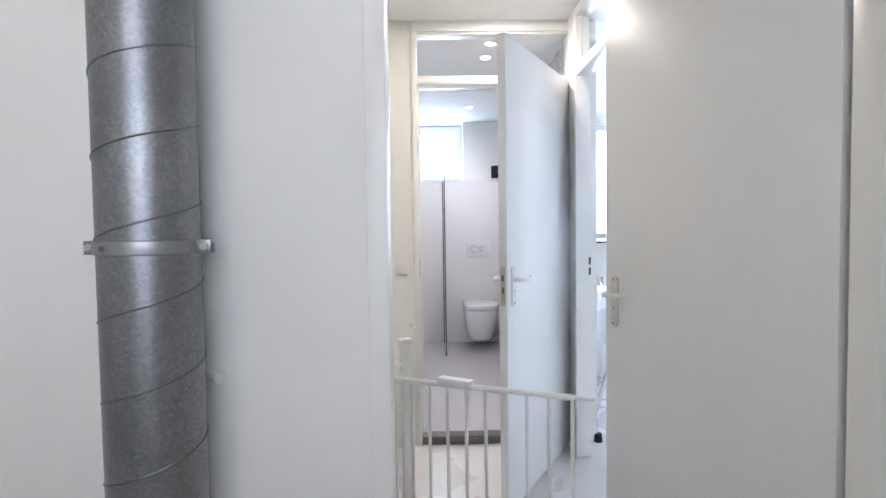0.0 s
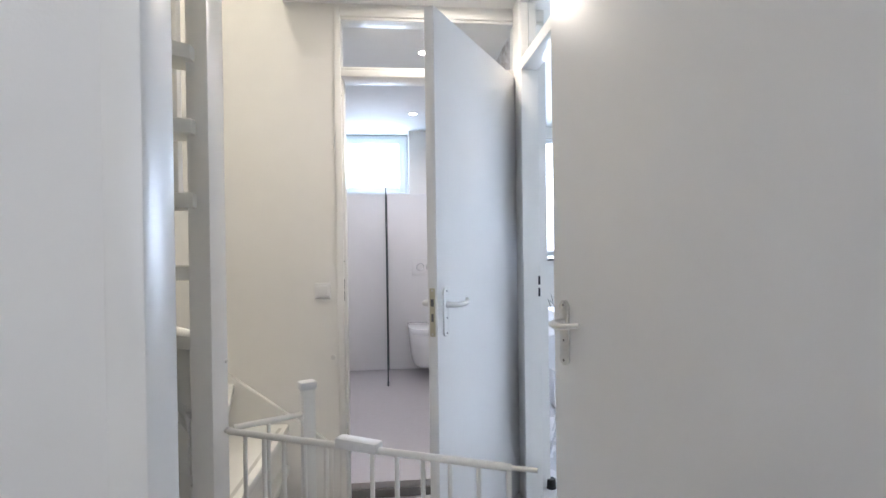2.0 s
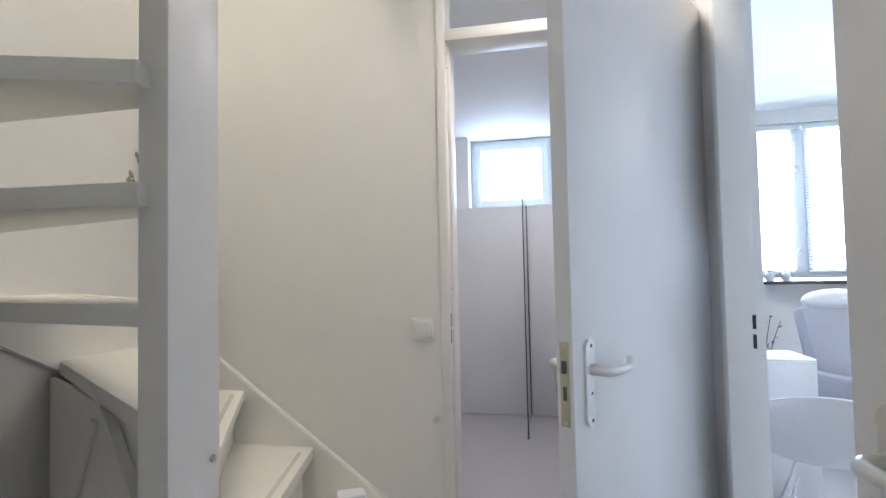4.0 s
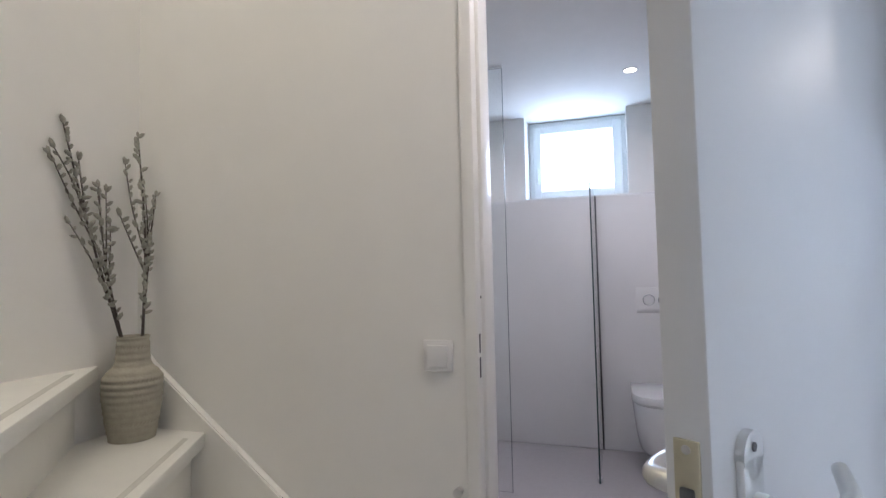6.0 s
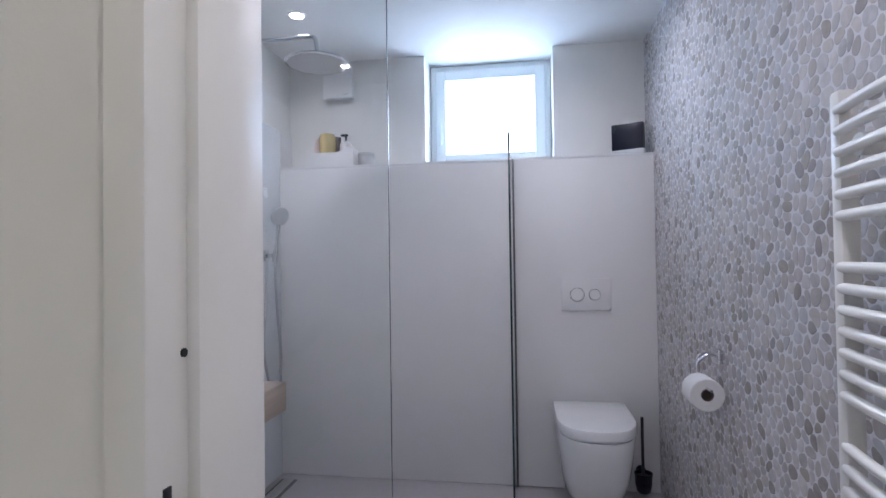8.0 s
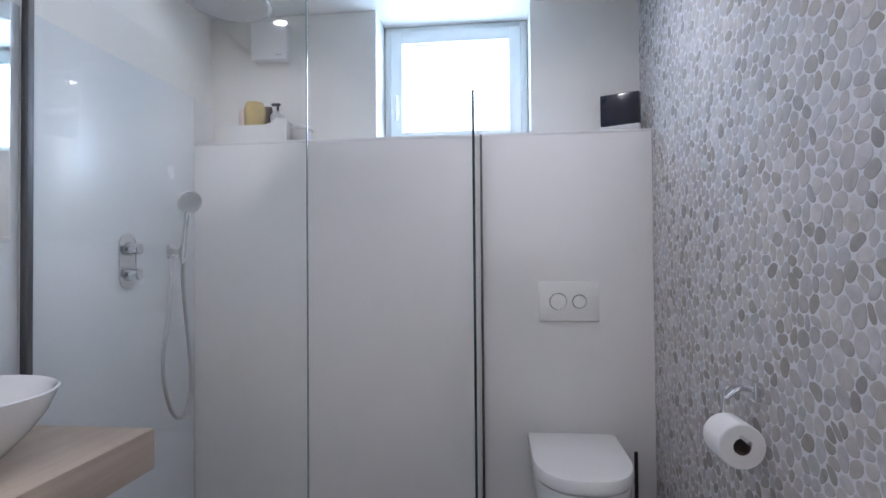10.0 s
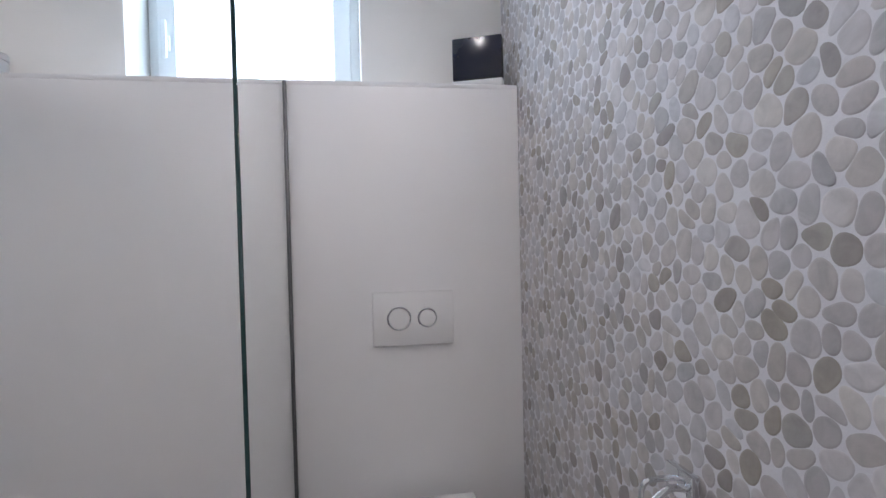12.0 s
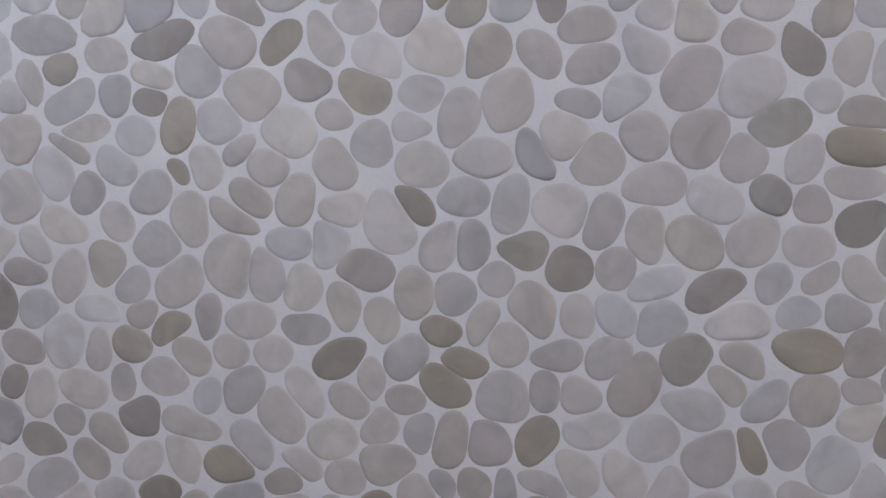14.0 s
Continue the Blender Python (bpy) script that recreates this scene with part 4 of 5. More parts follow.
fp = thing("flush_plate", (-0.340, 0.0, 1.0125), "white flush plate with two round chrome-rimmed buttons", "flush plate")
part("plate", B(-0.126, 0.126, -0.011, 0.0, -0.083, 0.083, 0.0035), PLASTIC, fp)
for x, r in ((-0.045, 0.036), (0.043, 0.029)):
    m = pose(x, -0.011, 0, 90)
    btn = part("button", lathe(bmesh.new(), [(0, 0.003), (r - 0.005, 0.003), (r - 0.003, 0.001), (r - 0.003, -0.002)], 40, m), PLASTIC, fp)
    part("rim", lathe(bmesh.new(), [(r - 0.003, -0.001), (r - 0.003, 0.0025), (r, 0.0035), (r + 0.002, 0.0015), (r + 0.002, -0.001)], 40, m), CHROME, btn, "chrome rim")

br = thing("toilet_brush", (-0.085, -0.065, 0), "black toilet brush in a cup fixed to the panelled wall", "toilet brush")
part("holder", lathe(bmesh.new(), [(0, 0.030), (0.024, 0.031), (0.033, 0.040), (0.040, 0.075), (0.042, 0.118), (0.044, 0.122), (0.044, 0.129), (0.039, 0.129), (0.037, 0.08), (0, 0.045)], 32), SCREEN, br)
bm = tube(bmesh.new(), [(0, 0.040, 0.118), (0, 0.0645, 0.118)], 0.008, 12)
rod(bm, (0, 0.058, 0.118), (0, 0.065, 0.118), 0.024, seg=24)
part("wall_bracket", bm, SCREEN, br, "round black wall bracket")
part("handle", tube(bmesh.new(), [(0, 0, 0.06), (0.0, 0.01, 0.2), (0.002, 0.018, 0.40)], 0.0075, 12), BLACK, br)
part("brush_head", rod(bmesh.new(), (0, 0, 0.055), (0, 0.003, 0.115), 0.026, 0.031, 20), RUBBER, br)

rh = thing("toilet_roll_holder", (0.004, -0.858, 0.862), "chrome toilet roll holder fixed to the pebble wall", "toilet roll holder")
bm = B(-0.012, 0.004, -0.035, 0.035, -0.025, 0.025, 0.003)
part("wall_plate", bm, CHROME, rh)
part("arm", tube(bmesh.new(), arc([(-0.006, 0.02, 0.0), (-0.05, 0.02, 0.0), (-0.062, 0.022, -0.02), (-0.064, 0.024, -0.088), (-0.064, 0.02, -0.096), (-0.064, -0.12, -0.096)], 6), 0.005, 12), CHROME, rh)
part("cover", tube(bmesh.new(), arc([(-0.006, -0.02, 0.0), (-0.04, -0.02, 0.005), (-0.075, -0.02, -0.02)], 5), 0.006, 10), CHROME, rh)
rl = thing("toilet_roll", (-0.058, -0.885, 0.742), "full white toilet paper roll on its holder", "toilet roll")
m = pose(0, 0.05, 0, 90)
part("paper", lathe(bmesh.new(), [(0.021, 0.001), (0.052, 0.0), (0.0545, 0.003), (0.0545, 0.097), (0.052, 0.1), (0.021, 0.099), (0.021, 0.001)], 56, m), PAPER, rl)
part("core", lathe(bmesh.new(), [(0.0205, 0.002), (0.0205, 0.098), (0.0192, 0.098), (0.0192, 0.002), (0.0205, 0.002)], 40, m), CARD, rl, "brown cardboard core")


def build_radiator():
    r = thing("towel_radiator", (-0.062, -1.972, 0), "white towel radiator with horizontal tubes on the pebble wall", "radiator")
    for y in (-0.255, 0.255):
        part("upright", B(-0.018, 0.018, y - 0.016, y + 0.016, 0.42, 1.515, 0.008), TRIM, r)
    z = 1.478
    for count in (6, 7, 6, 4):
        for k in range(count):
            line = arc([(-0.012, -0.25, z), (-0.028, -0.13, z), (-0.033, 0, z), (-0.028, 0.13, z), (-0.012, 0.25, z)], 4)
            part("tube", tube(bmesh.new(), line, 0.0105, 12), TRIM, r)
            z -= 0.0395
        z -= 0.055
    for y in (-0.18, 0.18):
        for zz in (1.40, 0.60):
            bm = rod(bmesh.new(), (0.070, y, zz), (0.0, y, zz), 0.009, seg=12)
            rod(bm, (-0.02, y, zz), (0.012, y, zz), 0.02, seg=18)
            part("bracket", bm, TRIM, r)
    bm = lathe(bmesh.new(), [(0, -0.03), (0.017, -0.03), (0.02, -0.02), (0.02, 0.035), (0.014, 0.045), (0, 0.045)], 24, pose(0.0, 0.255, 0.38))
    rod(bm, (0.0, 0.255, 0.35), (0.0, 0.255, 0.001), 0.008)
    part("valve", bm, PLASTIC, r)


build_radiator()


# vanity with basin, and mirror
va = thing("vanity_top", (0, 0, 0), "thick pale oak vanity board fixed to the wall", "vanity")
part("board", B(BX0 + 0.001, -1.520, -2.30, -1.0, 0.668, 0.771, 0.003), OAK, va)
ba = thing("wash_basin", (-1.80, -1.29, 0.7712), "round white ceramic bowl basin on the oak board", "wash basin")
part("bowl", lathe(bmesh.new(), [(0, 0.0), (0.09, 0.0), (0.115, 0.012), (0.155, 0.055), (0.187, 0.10), (0.205, 0.143), (0.207, 0.149), (0.202, 0.151), (0.195, 0.145), (0.175, 0.10), (0.14, 0.055), (0.09, 0.026), (0, 0.02)], 64), CERAMIC, ba)
part("drain", lathe(bmesh.new(), [(0, 0.026), (0.03, 0.025), (0.032, 0.022)], 24), CHROME, ba)
tp = thing("basin_tap", (BX0, -1.29, 1.02), "chrome wall-mounted basin tap", "tap")
bm = tube(bmesh.new(), arc([(0, 0, 0), (0.12, 0, 0), (0.165, 0, -0.004), (0.175, 0, -0.03)], 6), 0.011, 14)
part("spout", bm, CHROME, tp)
part("lever", rod(bmesh.new(), (0, -0.08, 0), (0.055, -0.08, 0), 0.02, seg=24), CHROME, tp)
mi = thing("mirror", (0, 0, 0), "large flat mirror on the wall above the vanity", "mirror")
part("mirror_glass", B(BX0 + 0.004, BX0 + 0.012, -2.28, -0.925, 1.27, 2.12), MIRROR, mi, "", False)
part("back_frame", B(BX0 + 0.0005, BX0 + 0.010, -2.285, -0.918, 1.262, 2.127, 0.002), PLASTIC, mi)


# shower fittings
def build_shower():
    h = thing("rain_shower", (BX0, -0.43, 2.285), "chrome rain shower head on a wall arm", "shower head")
    part("wall_flange", lathe(bmesh.new(), [(0, 0.012), (0.028, 0.010), (0.031, 0.0)], 32, pose(0, 0, 0, 0, 90)), CHROME, h)
    part("arm", tube(bmesh.new(), arc([(0.0, 0, 0), (0.20, 0, 0.004), (0.355, 0, 0.006), (0.395, 0, -0.006), (0.405, 0, -0.045), (0.405, 0, -0.09)], 7), 0.0105, 14), CHROME, h)
    part("disc", lathe(bmesh.new(), [(0, -0.085), (0.02, -0.087), (0.04, -0.100), (0.12, -0.113), (0.150, -0.124), (0.150, -0.130), (0.145, -0.132), (0, -0.132)], 56, pose(0.405, 0, 0)), CHROME, h)
    part("nozzle_plate", lathe(bmesh.new(), [(0, -0.1335), (0.135, -0.1335), (0.138, -0.131)], 48, pose(0.405, 0, 0)), GREYP, h)

    th = thing("shower_mixer", (BX0, -0.44, 1.20), "chrome oval shower mixer with two round knobs", "shower mixer")
    t = bmesh.new()
    ring = []
    for k in range(48):
        a = math.tau * k / 48
        ring.append((0.045 * math.cos(a), 0.055 * math.copysign(1, math.sin(a)) * (1 if abs(math.sin(a)) > 1e-6 else 0) + 0.05 * math.sin(a)))
    prism(t, ring, 0, 0.009, 0.002, pose(0, 0, 0, 90, 0, 90))
    part("plate", t, CHROME, th)
    for z in (0.045, -0.05):
        kn = part("knob", lathe(bmesh.new(), [(0, 0.05), (0.018, 0.05), (0.0215, 0.047), (0.0215, 0.012), (0.026, 0.006), (0.026, 0)], 32, pose(0.008, 0, z, 0, 90)), CHROME, th)
        part("pin", B(0.040, 0.055, -0.042, 0.0, z - 0.004, z + 0.004, 0.002), CHROME, kn)

    hs = thing("hand_shower", (BX0, -0.176, 1.238), "chrome hand shower on its wall holder with a hanging hose", "hand shower")
    part("holder", B(0, 0.010, -0.028, 0.028, -0.03, 0.03, 0.004), CHROME, hs)
    bm = B(0.01, 0.05, -0.012, 0.012, -0.012, 0.012, 0.003)
    rod(bm, (0.055, 0.0, -0.03), (0.06, 0.004, 0.03), 0.016, seg=18)
    part("cradle", bm, CHROME, hs)
    part("handle", tube(bmesh.new(), [(0.055, 0, -0.05), (0.06, 0.004, 0.05), (0.068, 0.014, 0.165)], 0.0105, 14, 0.012), CHROME, hs)
    q = Vector((0.75, -0.5, -0.35)).to_track_quat("Z", "Y").to_matrix().to_4x4()
    part("spray_head", lathe(bmesh.new(), [(0, -0.02), (0.03, -0.018), (0.05, -0.006), (0.053, 0.004), (0.05, 0.009), (0, 0.010)], 40, Matrix.Translation((0.072, 0.020, 0.212)) @ q), PALEP, hs, "grey round spray face")
    hose = arc([(0.055, 0.002, -0.05), (0.05, 0.010, -0.14), (0.045, 0.040, -0.30), (0.045, 0.077, -0.55), (0.05, 0.045, -0.672), (0.055, -0.020, -0.70), (0.055, -0.080, -0.648), (0.05, -0.114, -0.53), (0.04, -0.106, -0.43), (0.03, -0.060, -0.285), (0.02, -0.024, -0.10), (0.008, -0.004, -0.02)], 8)
    part("hose", tube(bmesh.new(), hose, 0.0075, 12), HOSE, hs, "ribbed metal hose")


build_shower()

dr = thing("shower_drain", (-1.955, -0.45, 0.001), "long steel shower drain set in the floor", "drain")
part("channel", B(-0.045, 0.045, -0.40, 0.38, -0.02, 0.003, 0.001), SLATE, dr)
part("grate", B(-0.028, 0.028, -0.39, 0.37, 0.0032, 0.006, 0.001), STEEL, dr)

fn = thing("extractor_fan", (-1.725, UP, 2.255), "square white extractor fan on the wall", "extractor fan")
part("housing", B(-0.085, 0.085, -0.045, 0.0, -0.088, 0.088, 0.010), PLASTIC, fn)
part("front_cover", B(-0.090, 0.090, -0.062, -0.050, -0.092, 0.092, 0.006), PLASTIC, fn)
part("badge", B(0.035, 0.065, -0.0632, -0.0618, -0.074, -0.068), GREYP, fn, "small grey lettering bar")

tr = thing("bath_tray", (-1.715, 0.075, LEDGE), "white plastic caddy for bottles on the ledge", "tray")
bm = B(-0.150, 0.118, 0.052, 0.060, 0.001, 0.080, 0.003)
t = bmesh.new()
rim = [(-0.150, 0.001), (0.118, 0.001), (0.118, 0.104), (0.075, 0.110), (0.045, 0.088), (0.020, 0.080), (-0.105, 0.080), (-0.135, 0.094), (-0.150, 0.100)]
f = t.faces.new([t.verts.new((x, -0.060, z)) for x, z in rim])
for v in bmesh.ops.extrude_face_region(t, geom=[f])["geom"]:
    if isinstance(v, bmesh.types.BMVert):
        v.co.y += 0.007
bmesh.ops.recalc_face_normals(t, faces=t.faces[:])
join(bm, t)
box(bm, -0.150, -0.143, -0.053, 0.052, 0.001, 0.095, 0.003)
box(bm, 0.111, 0.118, -0.053, 0.052, 0.001, 0.100, 0.003)
box(bm, -0.143, 0.111, -0.053, 0.052, 0.001, 0.006)
part("tray_body", bm, PLASTIC, tr)


def bottle(x, y, prof, mat, label, pump=False):
    b = thing("bottle", (x, y, LEDGE + 0.0065), label, "bottle", "bottles in the caddy")
    part("body", lathe(bmesh.new(), prof, 32), mat, b)
    if pump:
        h = prof[-1][1]
        bm = rod(bmesh.new(), (0, 0, h), (0, 0, h + 0.028), 0.006, seg=12)
        box(bm, -0.03, 0.012, -0.008, 0.008, h + 0.026, h + 0.038, 0.003)
        part("pump", bm, BLACK, b, "dark pump head")


bottle(-1.770, 0.068, [(0, 0), (0.042, 0), (0.045, 0.006), (0.046, 0.10), (0.048, 0.14), (0.046, 0.172), (0.036, 0.190), (0.02, 0.194), (0, 0.194)], GOLD, "amber gold shampoo bottle in the caddy")
bottle(-1.833, 0.085, [(0, 0), (0.022, 0), (0.024, 0.005), (0.024, 0.145), (0.016, 0.165), (0, 0.168)], PINK, "pale pink bottle in the caddy")
bottle(-1.722, 0.105, [(0, 0), (0.02, 0), (0.022, 0.005), (0.022, 0.150), (0.018, 0.178), (0, 0.182)], CARD, "dark brown bottle in the caddy")
bottle(-1.663, 0.080, [(0, 0), (0.032, 0), (0.034, 0.006), (0.034, 0.125), (0.030, 0.135), (0.012, 0.140), (0.01, 0.150)], GREYP, "pale grey pump soap bottle in the caddy", True)
jar = thing("jar", (-1.543, 0.085, LEDGE + 0.0005), "grey plastic jar with a lid on the ledge", "jar")
part("body", lathe(bmesh.new(), [(0, 0), (0.044, 0), (0.047, 0.004), (0.047, 0.055), (0.045, 0.058), (0, 0.058)], 32), GREYP, jar)
part("lid", lathe(bmesh.new(), [(0, 0.0585), (0.048, 0.0585), (0.049, 0.062), (0.049, 0.074), (0.046, 0.079), (0, 0.080)], 32), GREYP, jar)

sp = thing("speaker", (-0.107, 0.050, LEDGE), "black bathroom radio with a silver foot on the ledge", "radio")
sp.rotation_euler = (0, 0, radians(-24))
part("body", B(-0.082, 0.082, -0.002, 0.035, 0.029, 0.167, 0.006), BLACK, sp)
part("front", B(-0.081, 0.081, -0.006, -0.0022, 0.032, 0.166, 0.002), SCREEN, sp, "glossy black front")
part("foot", B(-0.082, 0.082, -0.006, 0.035, 0.0005, 0.0285, 0.003), SILVER, sp, "silver foot")


# ---- bedroom, seen through its doorway ----
def shell_chair(x, y, turn):
    c = thing("shell_chair", (x, y, HF), "white moulded shell chair on thin wire legs", "chair")
    c.rotation_euler = (0, 0, radians(turn))
    bm = bmesh.new()
    rows = []
    for i in range(13):
        u = i / 12
        row = []
        for k in range(25):
            a = math.pi * (k / 24) - math.pi / 2
            wide = 0.30 * math.sin(min(1, 0.35 + u * 0.75) * math.pi / 2)
            px = wide * math.sin(a) * 1.02
            pyy = -0.26 + u * 0.02 + 0.5 * (math.cos(a) * 0.98) * (0.35 + 0.65 * u)
            top = 0.62 + 0.17 * max(0, math.cos(a)) ** 1.5 - 0.02 * abs(math.sin(a)) ** 6
            row.append(bm.verts.new((px, pyy, 0.43 + (top - 0.43) * u ** 1.7)))
        rows.append(row)
    for a, b in zip(rows, rows[1:]):
        for k in range(24):
            bm.faces.new((a[k], a[k + 1], b[k + 1], b[k]))
    bm.faces.new(rows[0])
    bmesh.ops.recalc_face_normals(bm, faces=bm.faces[:])
    bmesh.ops.solidify(bm, geom=bm.faces[:], thickness=0.008)
    part("shell", bm, PLASTIC, c)
    for sx in (-1, 1):
        for sy in (-1, 1):
            part("leg", tube(bmesh.new(), [(sx * 0.10, sy * 0.09 - 0.02, 0.425), (sx * 0.22, sy * 0.20 - 0.02, 0.004)], 0.006, 10), CHROME, c)
        part("brace", tube(bmesh.new(), [(sx * 0.14, -0.15, 0.28), (sx * 0.02, 0.0, 0.20), (sx * 0.14, 0.11, 0.28)], 0.004, 8), CHROME, c)
    part("cross_wire", tube(bmesh.new(), [(-0.19, -0.19, 0.10), (0.19, 0.15, 0.10)], 0.004, 8), CHROME, c)
    part("cross_wire", tube(bmesh.new(), [(0.19, -0.19, 0.10), (-0.19, 0.15, 0.10)], 0.004, 8), CHROME, c)


shell_chair(0.56, -1.93, 160)


def lounge_chair(x, y, turn):
    c = thing("lounge_chair", (x, y, HF), "light grey upholstered lounge chair with a white headrest", "armchair")
    c.rotation_euler = (0, 0, radians(turn))
    part("seat", B(-0.30, 0.30, -0.30, 0.30, 0.30, 0.44, 0.05), GREYFAB, c)
    part("backrest", B(-0.29, 0.29, -0.06, 0.06, 0.0, 0.60, 0.05, m=pose(0, 0.30, 0.40, -14)), GREYFAB, c)
    t = bmesh.new()
    bmesh.ops.create_uvsphere(t, u_segments=28, v_segments=14, radius=1, matrix=pose(0, 0.43, 1.03) @ Matrix.Diagonal((0.25, 0.07, 0.075, 1)))
    part("headrest", t, PLASTIC, c, "white rounded headrest")
    for s in (-1, 1):
        part("armrest", B(s * 0.34 - 0.045, s * 0.34 + 0.045, -0.28, 0.30, 0.30, 0.58, 0.035), GREYFAB, c)
        for yy in (-0.24, 0.24):
            part("leg", rod(bmesh.new(), (s * 0.26, yy, 0.31), (s * 0.28, yy * 1.08, 0.001), 0.016, 0.011), STEEL, c)


lounge_chair(1.58, -0.62, 20)
cb = thing("side_cabinet", (0.72, -1.08, HF), "low white side cabinet beside the lounge chair", "cabinet")
part("body", B(-0.14, 0.14, -0.15, 0.17, 0.03, 0.775, 0.006), PLASTIC, cb)
part("door", B(-0.132, 0.132, -0.166, -0.152, 0.045, 0.76, 0.003), PLASTIC, cb)
for x in (-0.11, 0.11):
    for y in (-0.12, 0.14):
        part("foot", rod(bmesh.new(), (x, y, 0.0), (x, y, 0.031), 0.014, seg=12), STEEL, cb)


def dark_plant(x, y):
    p = thing("potted_plant", (x, y, HF), "thin dark-leaved plant in a white pot", "plant")
    part("pot", lathe(bmesh.new(), [(0, 0.001), (0.10, 0.001), (0.11, 0.01), (0.13, 0.30), (0.12, 0.30), (0.11, 0.27), (0, 0.26)], 32), CERAMIC, p)
    r = random.Random(4)
    st, lf = bmesh.new(), bmesh.new()
    for k in range(9):
        a = r.uniform(0, math.tau)
        end = Vector((math.cos(a) * r.uniform(0.06, 0.2), math.sin(a) * r.uniform(0.04, 0.14), r.uniform(0.5, 0.98)))
        line = arc([(0, 0, 0.24), end * 0.5 + Vector((0, 0, 0.2)), end], 6)
        tube(st, line, 0.004, 6, 0.002)
        for i in range(8):
            c = line[4 + int(i * (len(line) - 5) / 8)]
            d = Vector((r.uniform(-1, 1), r.uniform(-1, 1), r.uniform(-0.2, 0.6))).normalized()
            s = d.cross(Vector((0, 0, 1))).normalized() * 0.011
            v = [lf.verts.new(c), lf.verts.new(c + d * 0.03 + s), lf.verts.new(c + d * 0.075), lf.verts.new(c + d * 0.03 - s)]
            lf.faces.new(v)
    bmesh.ops.solidify(lf, geom=lf.faces[:], thickness=0.0012)
    part("stem", st, TWIG, p)
    part("leaves", lf, LEAF, p)


dark_plant(1.05, 0.06)
egg = thing("egg_ornament", (1.23, 0.30, 1.068), "pale egg-shaped ornament with a dark cap on the sill", "ornament", "egg ornaments")
part("body", lathe(bmesh.new(), [(0, 0), (0.022, 0.001), (0.037, 0.025), (0.038, 0.05), (0.025, 0.078), (0.012, 0.086)], 28), CERAMIC, egg)
part("cap", lathe(bmesh.new(), [(0.021, 0.079), (0.02, 0.088), (0.01, 0.096), (0, 0.097)], 24), GREYP, egg, "grey cap")
copy_thing(egg, pose(1.35, 0.30, 1.068))


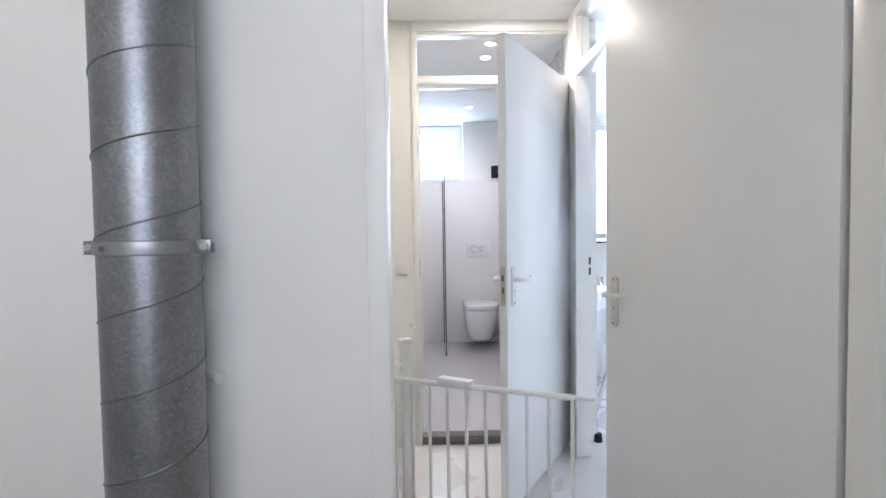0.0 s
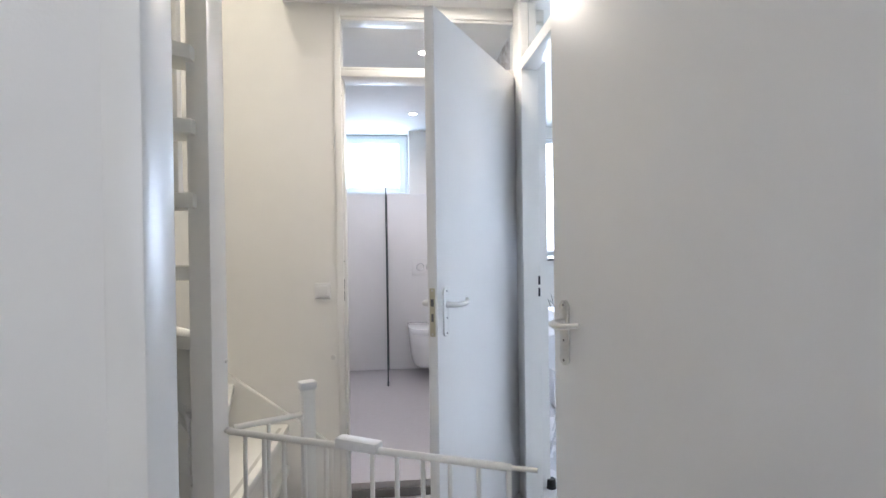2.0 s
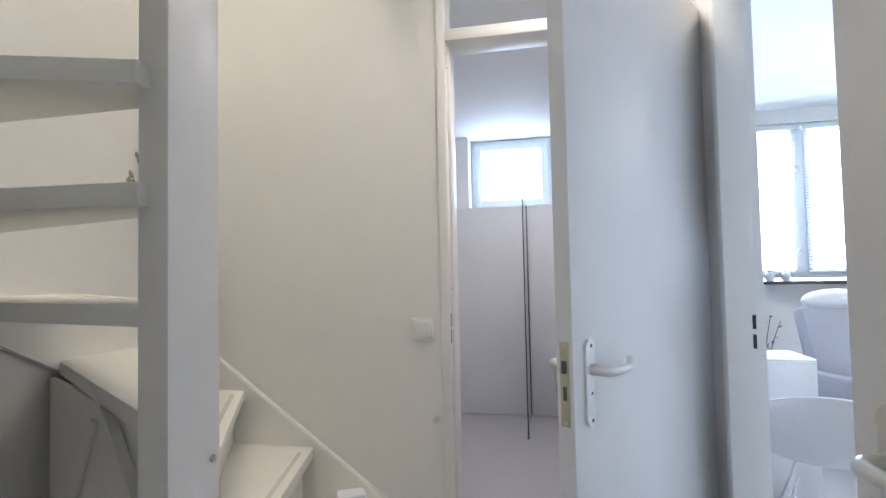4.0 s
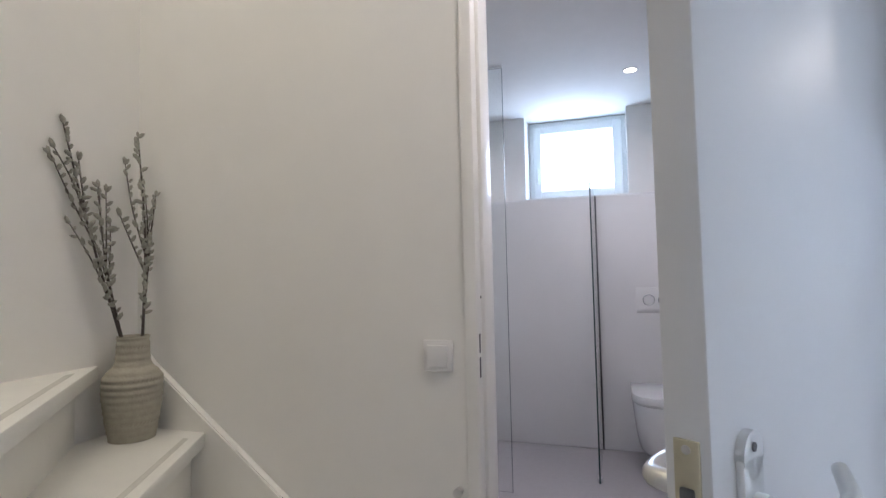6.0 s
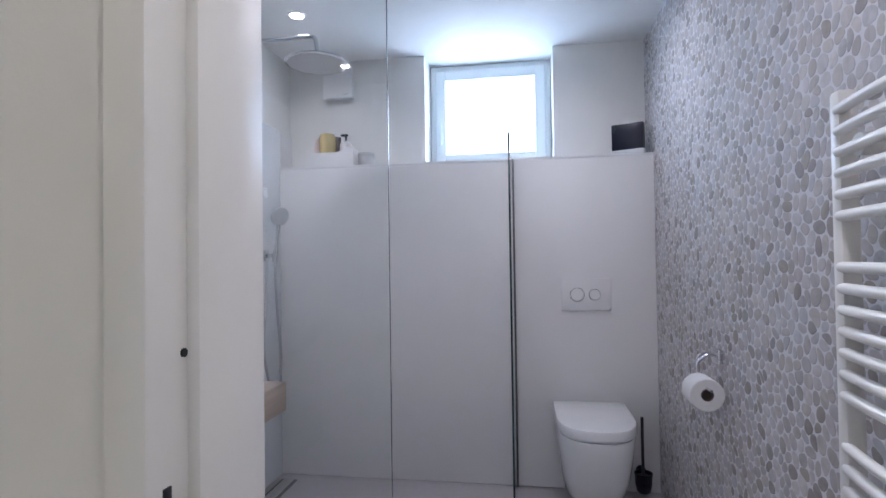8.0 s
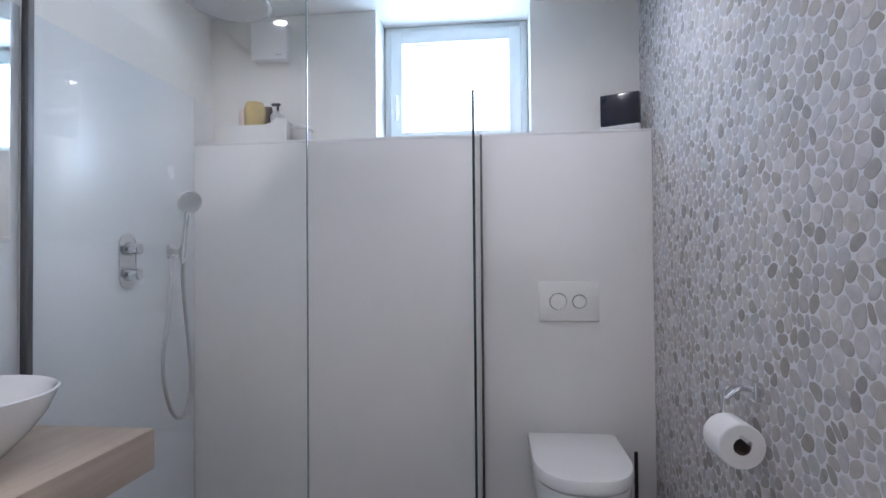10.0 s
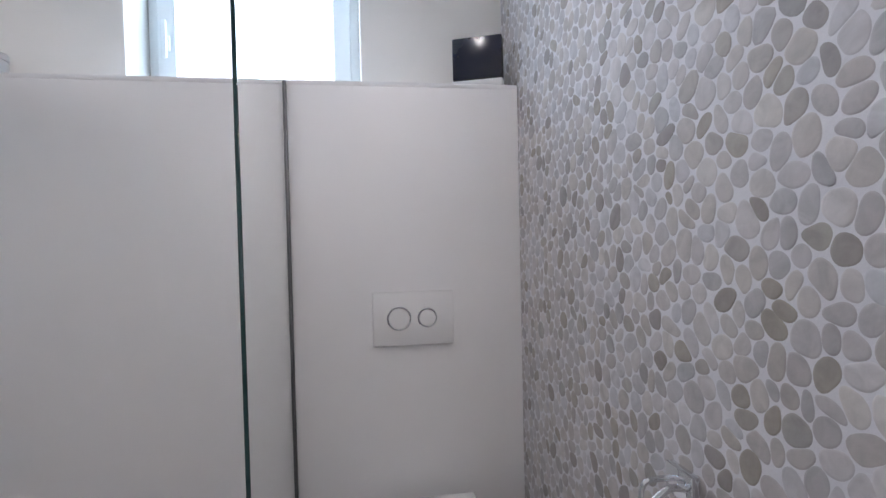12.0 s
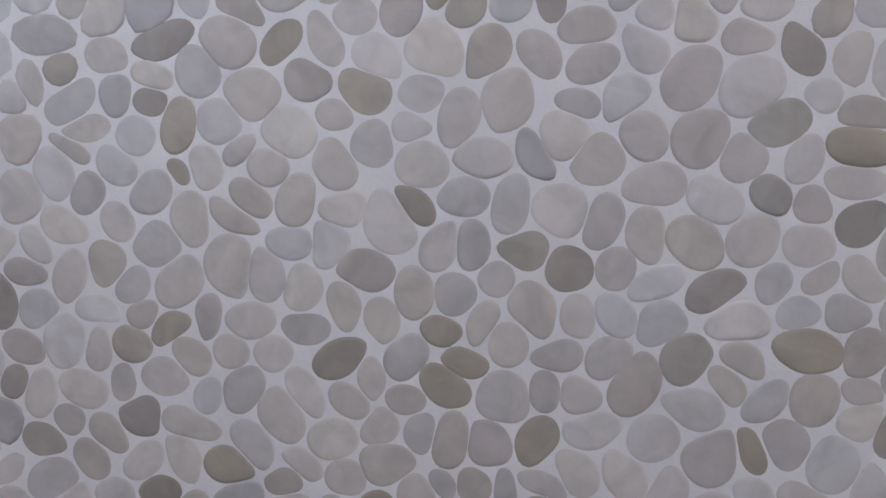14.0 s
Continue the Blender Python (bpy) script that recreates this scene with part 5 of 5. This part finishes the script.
# ---- pebbles on the bathroom wall ----
def pebble_layout(y0, y1, z0, z1, step, seed):
    """Rounded stone outlines that fill the wall: cells of relaxed points, shrunk by the joint and rounded."""
    r = np.random.RandomState(seed)
    pts = []
    rows = int((z1 - z0) / (step * 0.87)) + 2
    cols = int((y1 - y0) / step) + 2
    for i in range(rows):
        for j in range(cols):
            pts.append((y0 + (j + 0.5 * (i % 2) - 0.2) * step + r.uniform(-0.5, 0.5) * step, z0 + (i - 0.2) * step * 0.87 + r.uniform(-0.5, 0.5) * step))
    pts = np.array(pts)
    cell = step * 1.6
    turns, longs = r.uniform(0, math.pi, len(pts)), r.uniform(1.05, 1.75, len(pts))
    sizes = r.uniform(0.86, 1.14, len(pts))

    def reach(n, uy, uz):
        c, s = math.cos(turns[n]), math.sin(turns[n])
        a, b = uy * c + uz * s, uz * c - uy * s
        return sizes[n] / math.sqrt((a / longs[n]) ** 2 + (b * longs[n]) ** 2)

    for sweep in range(4):
        grid = {}
        for n, (y, z) in enumerate(pts):
            grid.setdefault((int(y // cell), int(z // cell)), []).append(n)
        polys = []
        for n, (y, z) in enumerate(pts):
            gy, gz = int(y // cell), int(z // cell)
            near = [m for a in (-2, -1, 0, 1, 2) for b in (-2, -1, 0, 1, 2) for m in grid.get((gy + a, gz + b), ()) if m != n]
            near.sort(key=lambda m: (pts[m][0] - y) ** 2 + (pts[m][1] - z) ** 2)
            s = step * 1.1
            poly = [(y - s, z - s), (y + s, z - s), (y + s, z + s), (y - s, z + s)]
            for m in near[:14]:
                ny, nz = pts[m][0] - y, pts[m][1] - z
                far = math.hypot(ny, nz)
                mine, other = reach(n, ny / far, nz / far), reach(m, ny / far, nz / far)
                share = min(0.66, max(0.34, mine / (mine + other)))
                lim = ny * (y + share * ny) + nz * (z + share * nz)
                out = []
                for a, b in zip(poly, poly[1:] + poly[:1]):
                    da, db = a[0] * ny + a[1] * nz - lim, b[0] * ny + b[1] * nz - lim
                    if da <= 0:
                        out.append(a)
                    if (da <= 0) != (db <= 0):
                        t = da / (da - db)
                        out.append((a[0] + t * (b[0] - a[0]), a[1] + t * (b[1] - a[1])))
                poly = out
                if len(poly) < 3:
                    break
            polys.append(poly)
        if sweep < 3:
            for n, poly in enumerate(polys):
                if len(poly) >= 3:
                    c = np.mean(poly, axis=0)
                    pts[n] = pts[n] * 0.45 + c * 0.55
    stones = []
    for n, poly in enumerate(polys):
        if len(poly) < 3:
            continue
        p = np.array(poly)
        c = np.mean(p, axis=0)
        for _ in range(3):
            q = np.roll(p, -1, axis=0)
            p = np.stack([p * 0.75 + q * 0.25, p * 0.25 + q * 0.75], axis=1).reshape(-1, 2)
        # even steps round the outline
        seg = np.linalg.norm(np.roll(p, -1, axis=0) - p, axis=1)
        at = np.concatenate([[0], np.cumsum(seg)])
        loop = np.concatenate([p, p[:1]])
        want = np.linspace(0, at[-1], 25)[:-1]
        q = np.stack([np.interp(want, at, loop[:, 0]), np.interp(want, at, loop[:, 1])], axis=1)
        c = np.mean(q, axis=0)
        d = q - c
        radius = np.linalg.norm(d, axis=1)
        # blend towards the oval of the same proportions
        w, ax = np.linalg.eigh(d.T @ d / len(d))
        e = d @ ax
        unit = e / np.maximum(radius, 1e-6)[:, None]
        oval = 1 / np.sqrt((unit[:, 0] ** 2) / (2 * w[0]) + (unit[:, 1] ** 2) / (2 * w[1]))
        mixed = np.minimum(radius * 1.02, 0.38 * radius + 0.62 * oval)
        joint = r.uniform(-0.0012, 0.0004)
        mixed = np.maximum(0.004, mixed - joint) * (1 + 0.018 * np.sin(np.arange(24) * math.tau / 24 * 3 + r.uniform(0, 6)))
        q = c + d * (mixed / radius)[:, None]
        if c[0] < y0 + 0.012 or c[0] > y1 - 0.012 or c[1] < z0 + 0.012 or c[1] > z1 - 0.012:
            continue
        q[:, 0] = np.clip(q[:, 0], y0 + 0.002, y1 - 0.002)
        q[:, 1] = np.clip(q[:, 1], z0 + 0.003, z1 - 0.003)
        stones.append((c, q))
    return stones


def stone_mesh(c, q, high, verts, faces):
    """Flat-topped stone standing proud of the grout towards -x."""
    o = len(verts)
    d = q - c
    for inset, x in ((0.0, 0.0125), (0.0010, 0.0125 - high * 0.7), (0.0040, 0.0125 - high)):
        f = 1 - inset / np.maximum(np.linalg.norm(d, axis=1), 0.006)
        for a in c + d * f[:, None]:
            verts.append((x, a[0], a[1]))
    n = len(q)
    for ring in range(2):
        for k in range(n):
            j = (k + 1) % n
            a, b = o + ring * n, o + (ring + 1) * n
            faces.append((a + k, b + k, b + j, a + j))
    faces.append(tuple(o + 2 * n + k for k in range(n))[::-1])


stones = pebble_layout(WALL_N + 0.001, UP - 0.001, 0.002, BATH_H - 0.002, 0.0385, 5)
hr = random.Random(2)
near, rest = [], []
ranked = sorted(stones, key=lambda s: ((s[0][0] + 1.02) / 1.25) ** 2 + (s[0][1] - 1.2) ** 2)
verts, faces = [], []
for i, (c, q) in enumerate(ranked):
    high = hr.uniform(0.0006, 0.0013)
    if i < 300:
        v, f = [], []
        stone_mesh(c, q, high, v, f)
        me = bpy.data.meshes.new("pebble")
        me.from_pydata(v, [], f)
        me.materials.append(PEBBLE)
        me.shade_smooth()
        ob = new("pebble", me)
        ob.parent = pebble_wall
    else:
        stone_mesh(c, q[::2], high, verts, faces)
me = bpy.data.meshes.new("pebble_field")
me.from_pydata(verts, [], faces)
me.materials.append(PEBBLES)
me.shade_smooth()
ob = tagged(new("pebble_field", me), "sliced grey and beige pebbles set in grout", kind="stuff")
ob.parent = pebble_wall
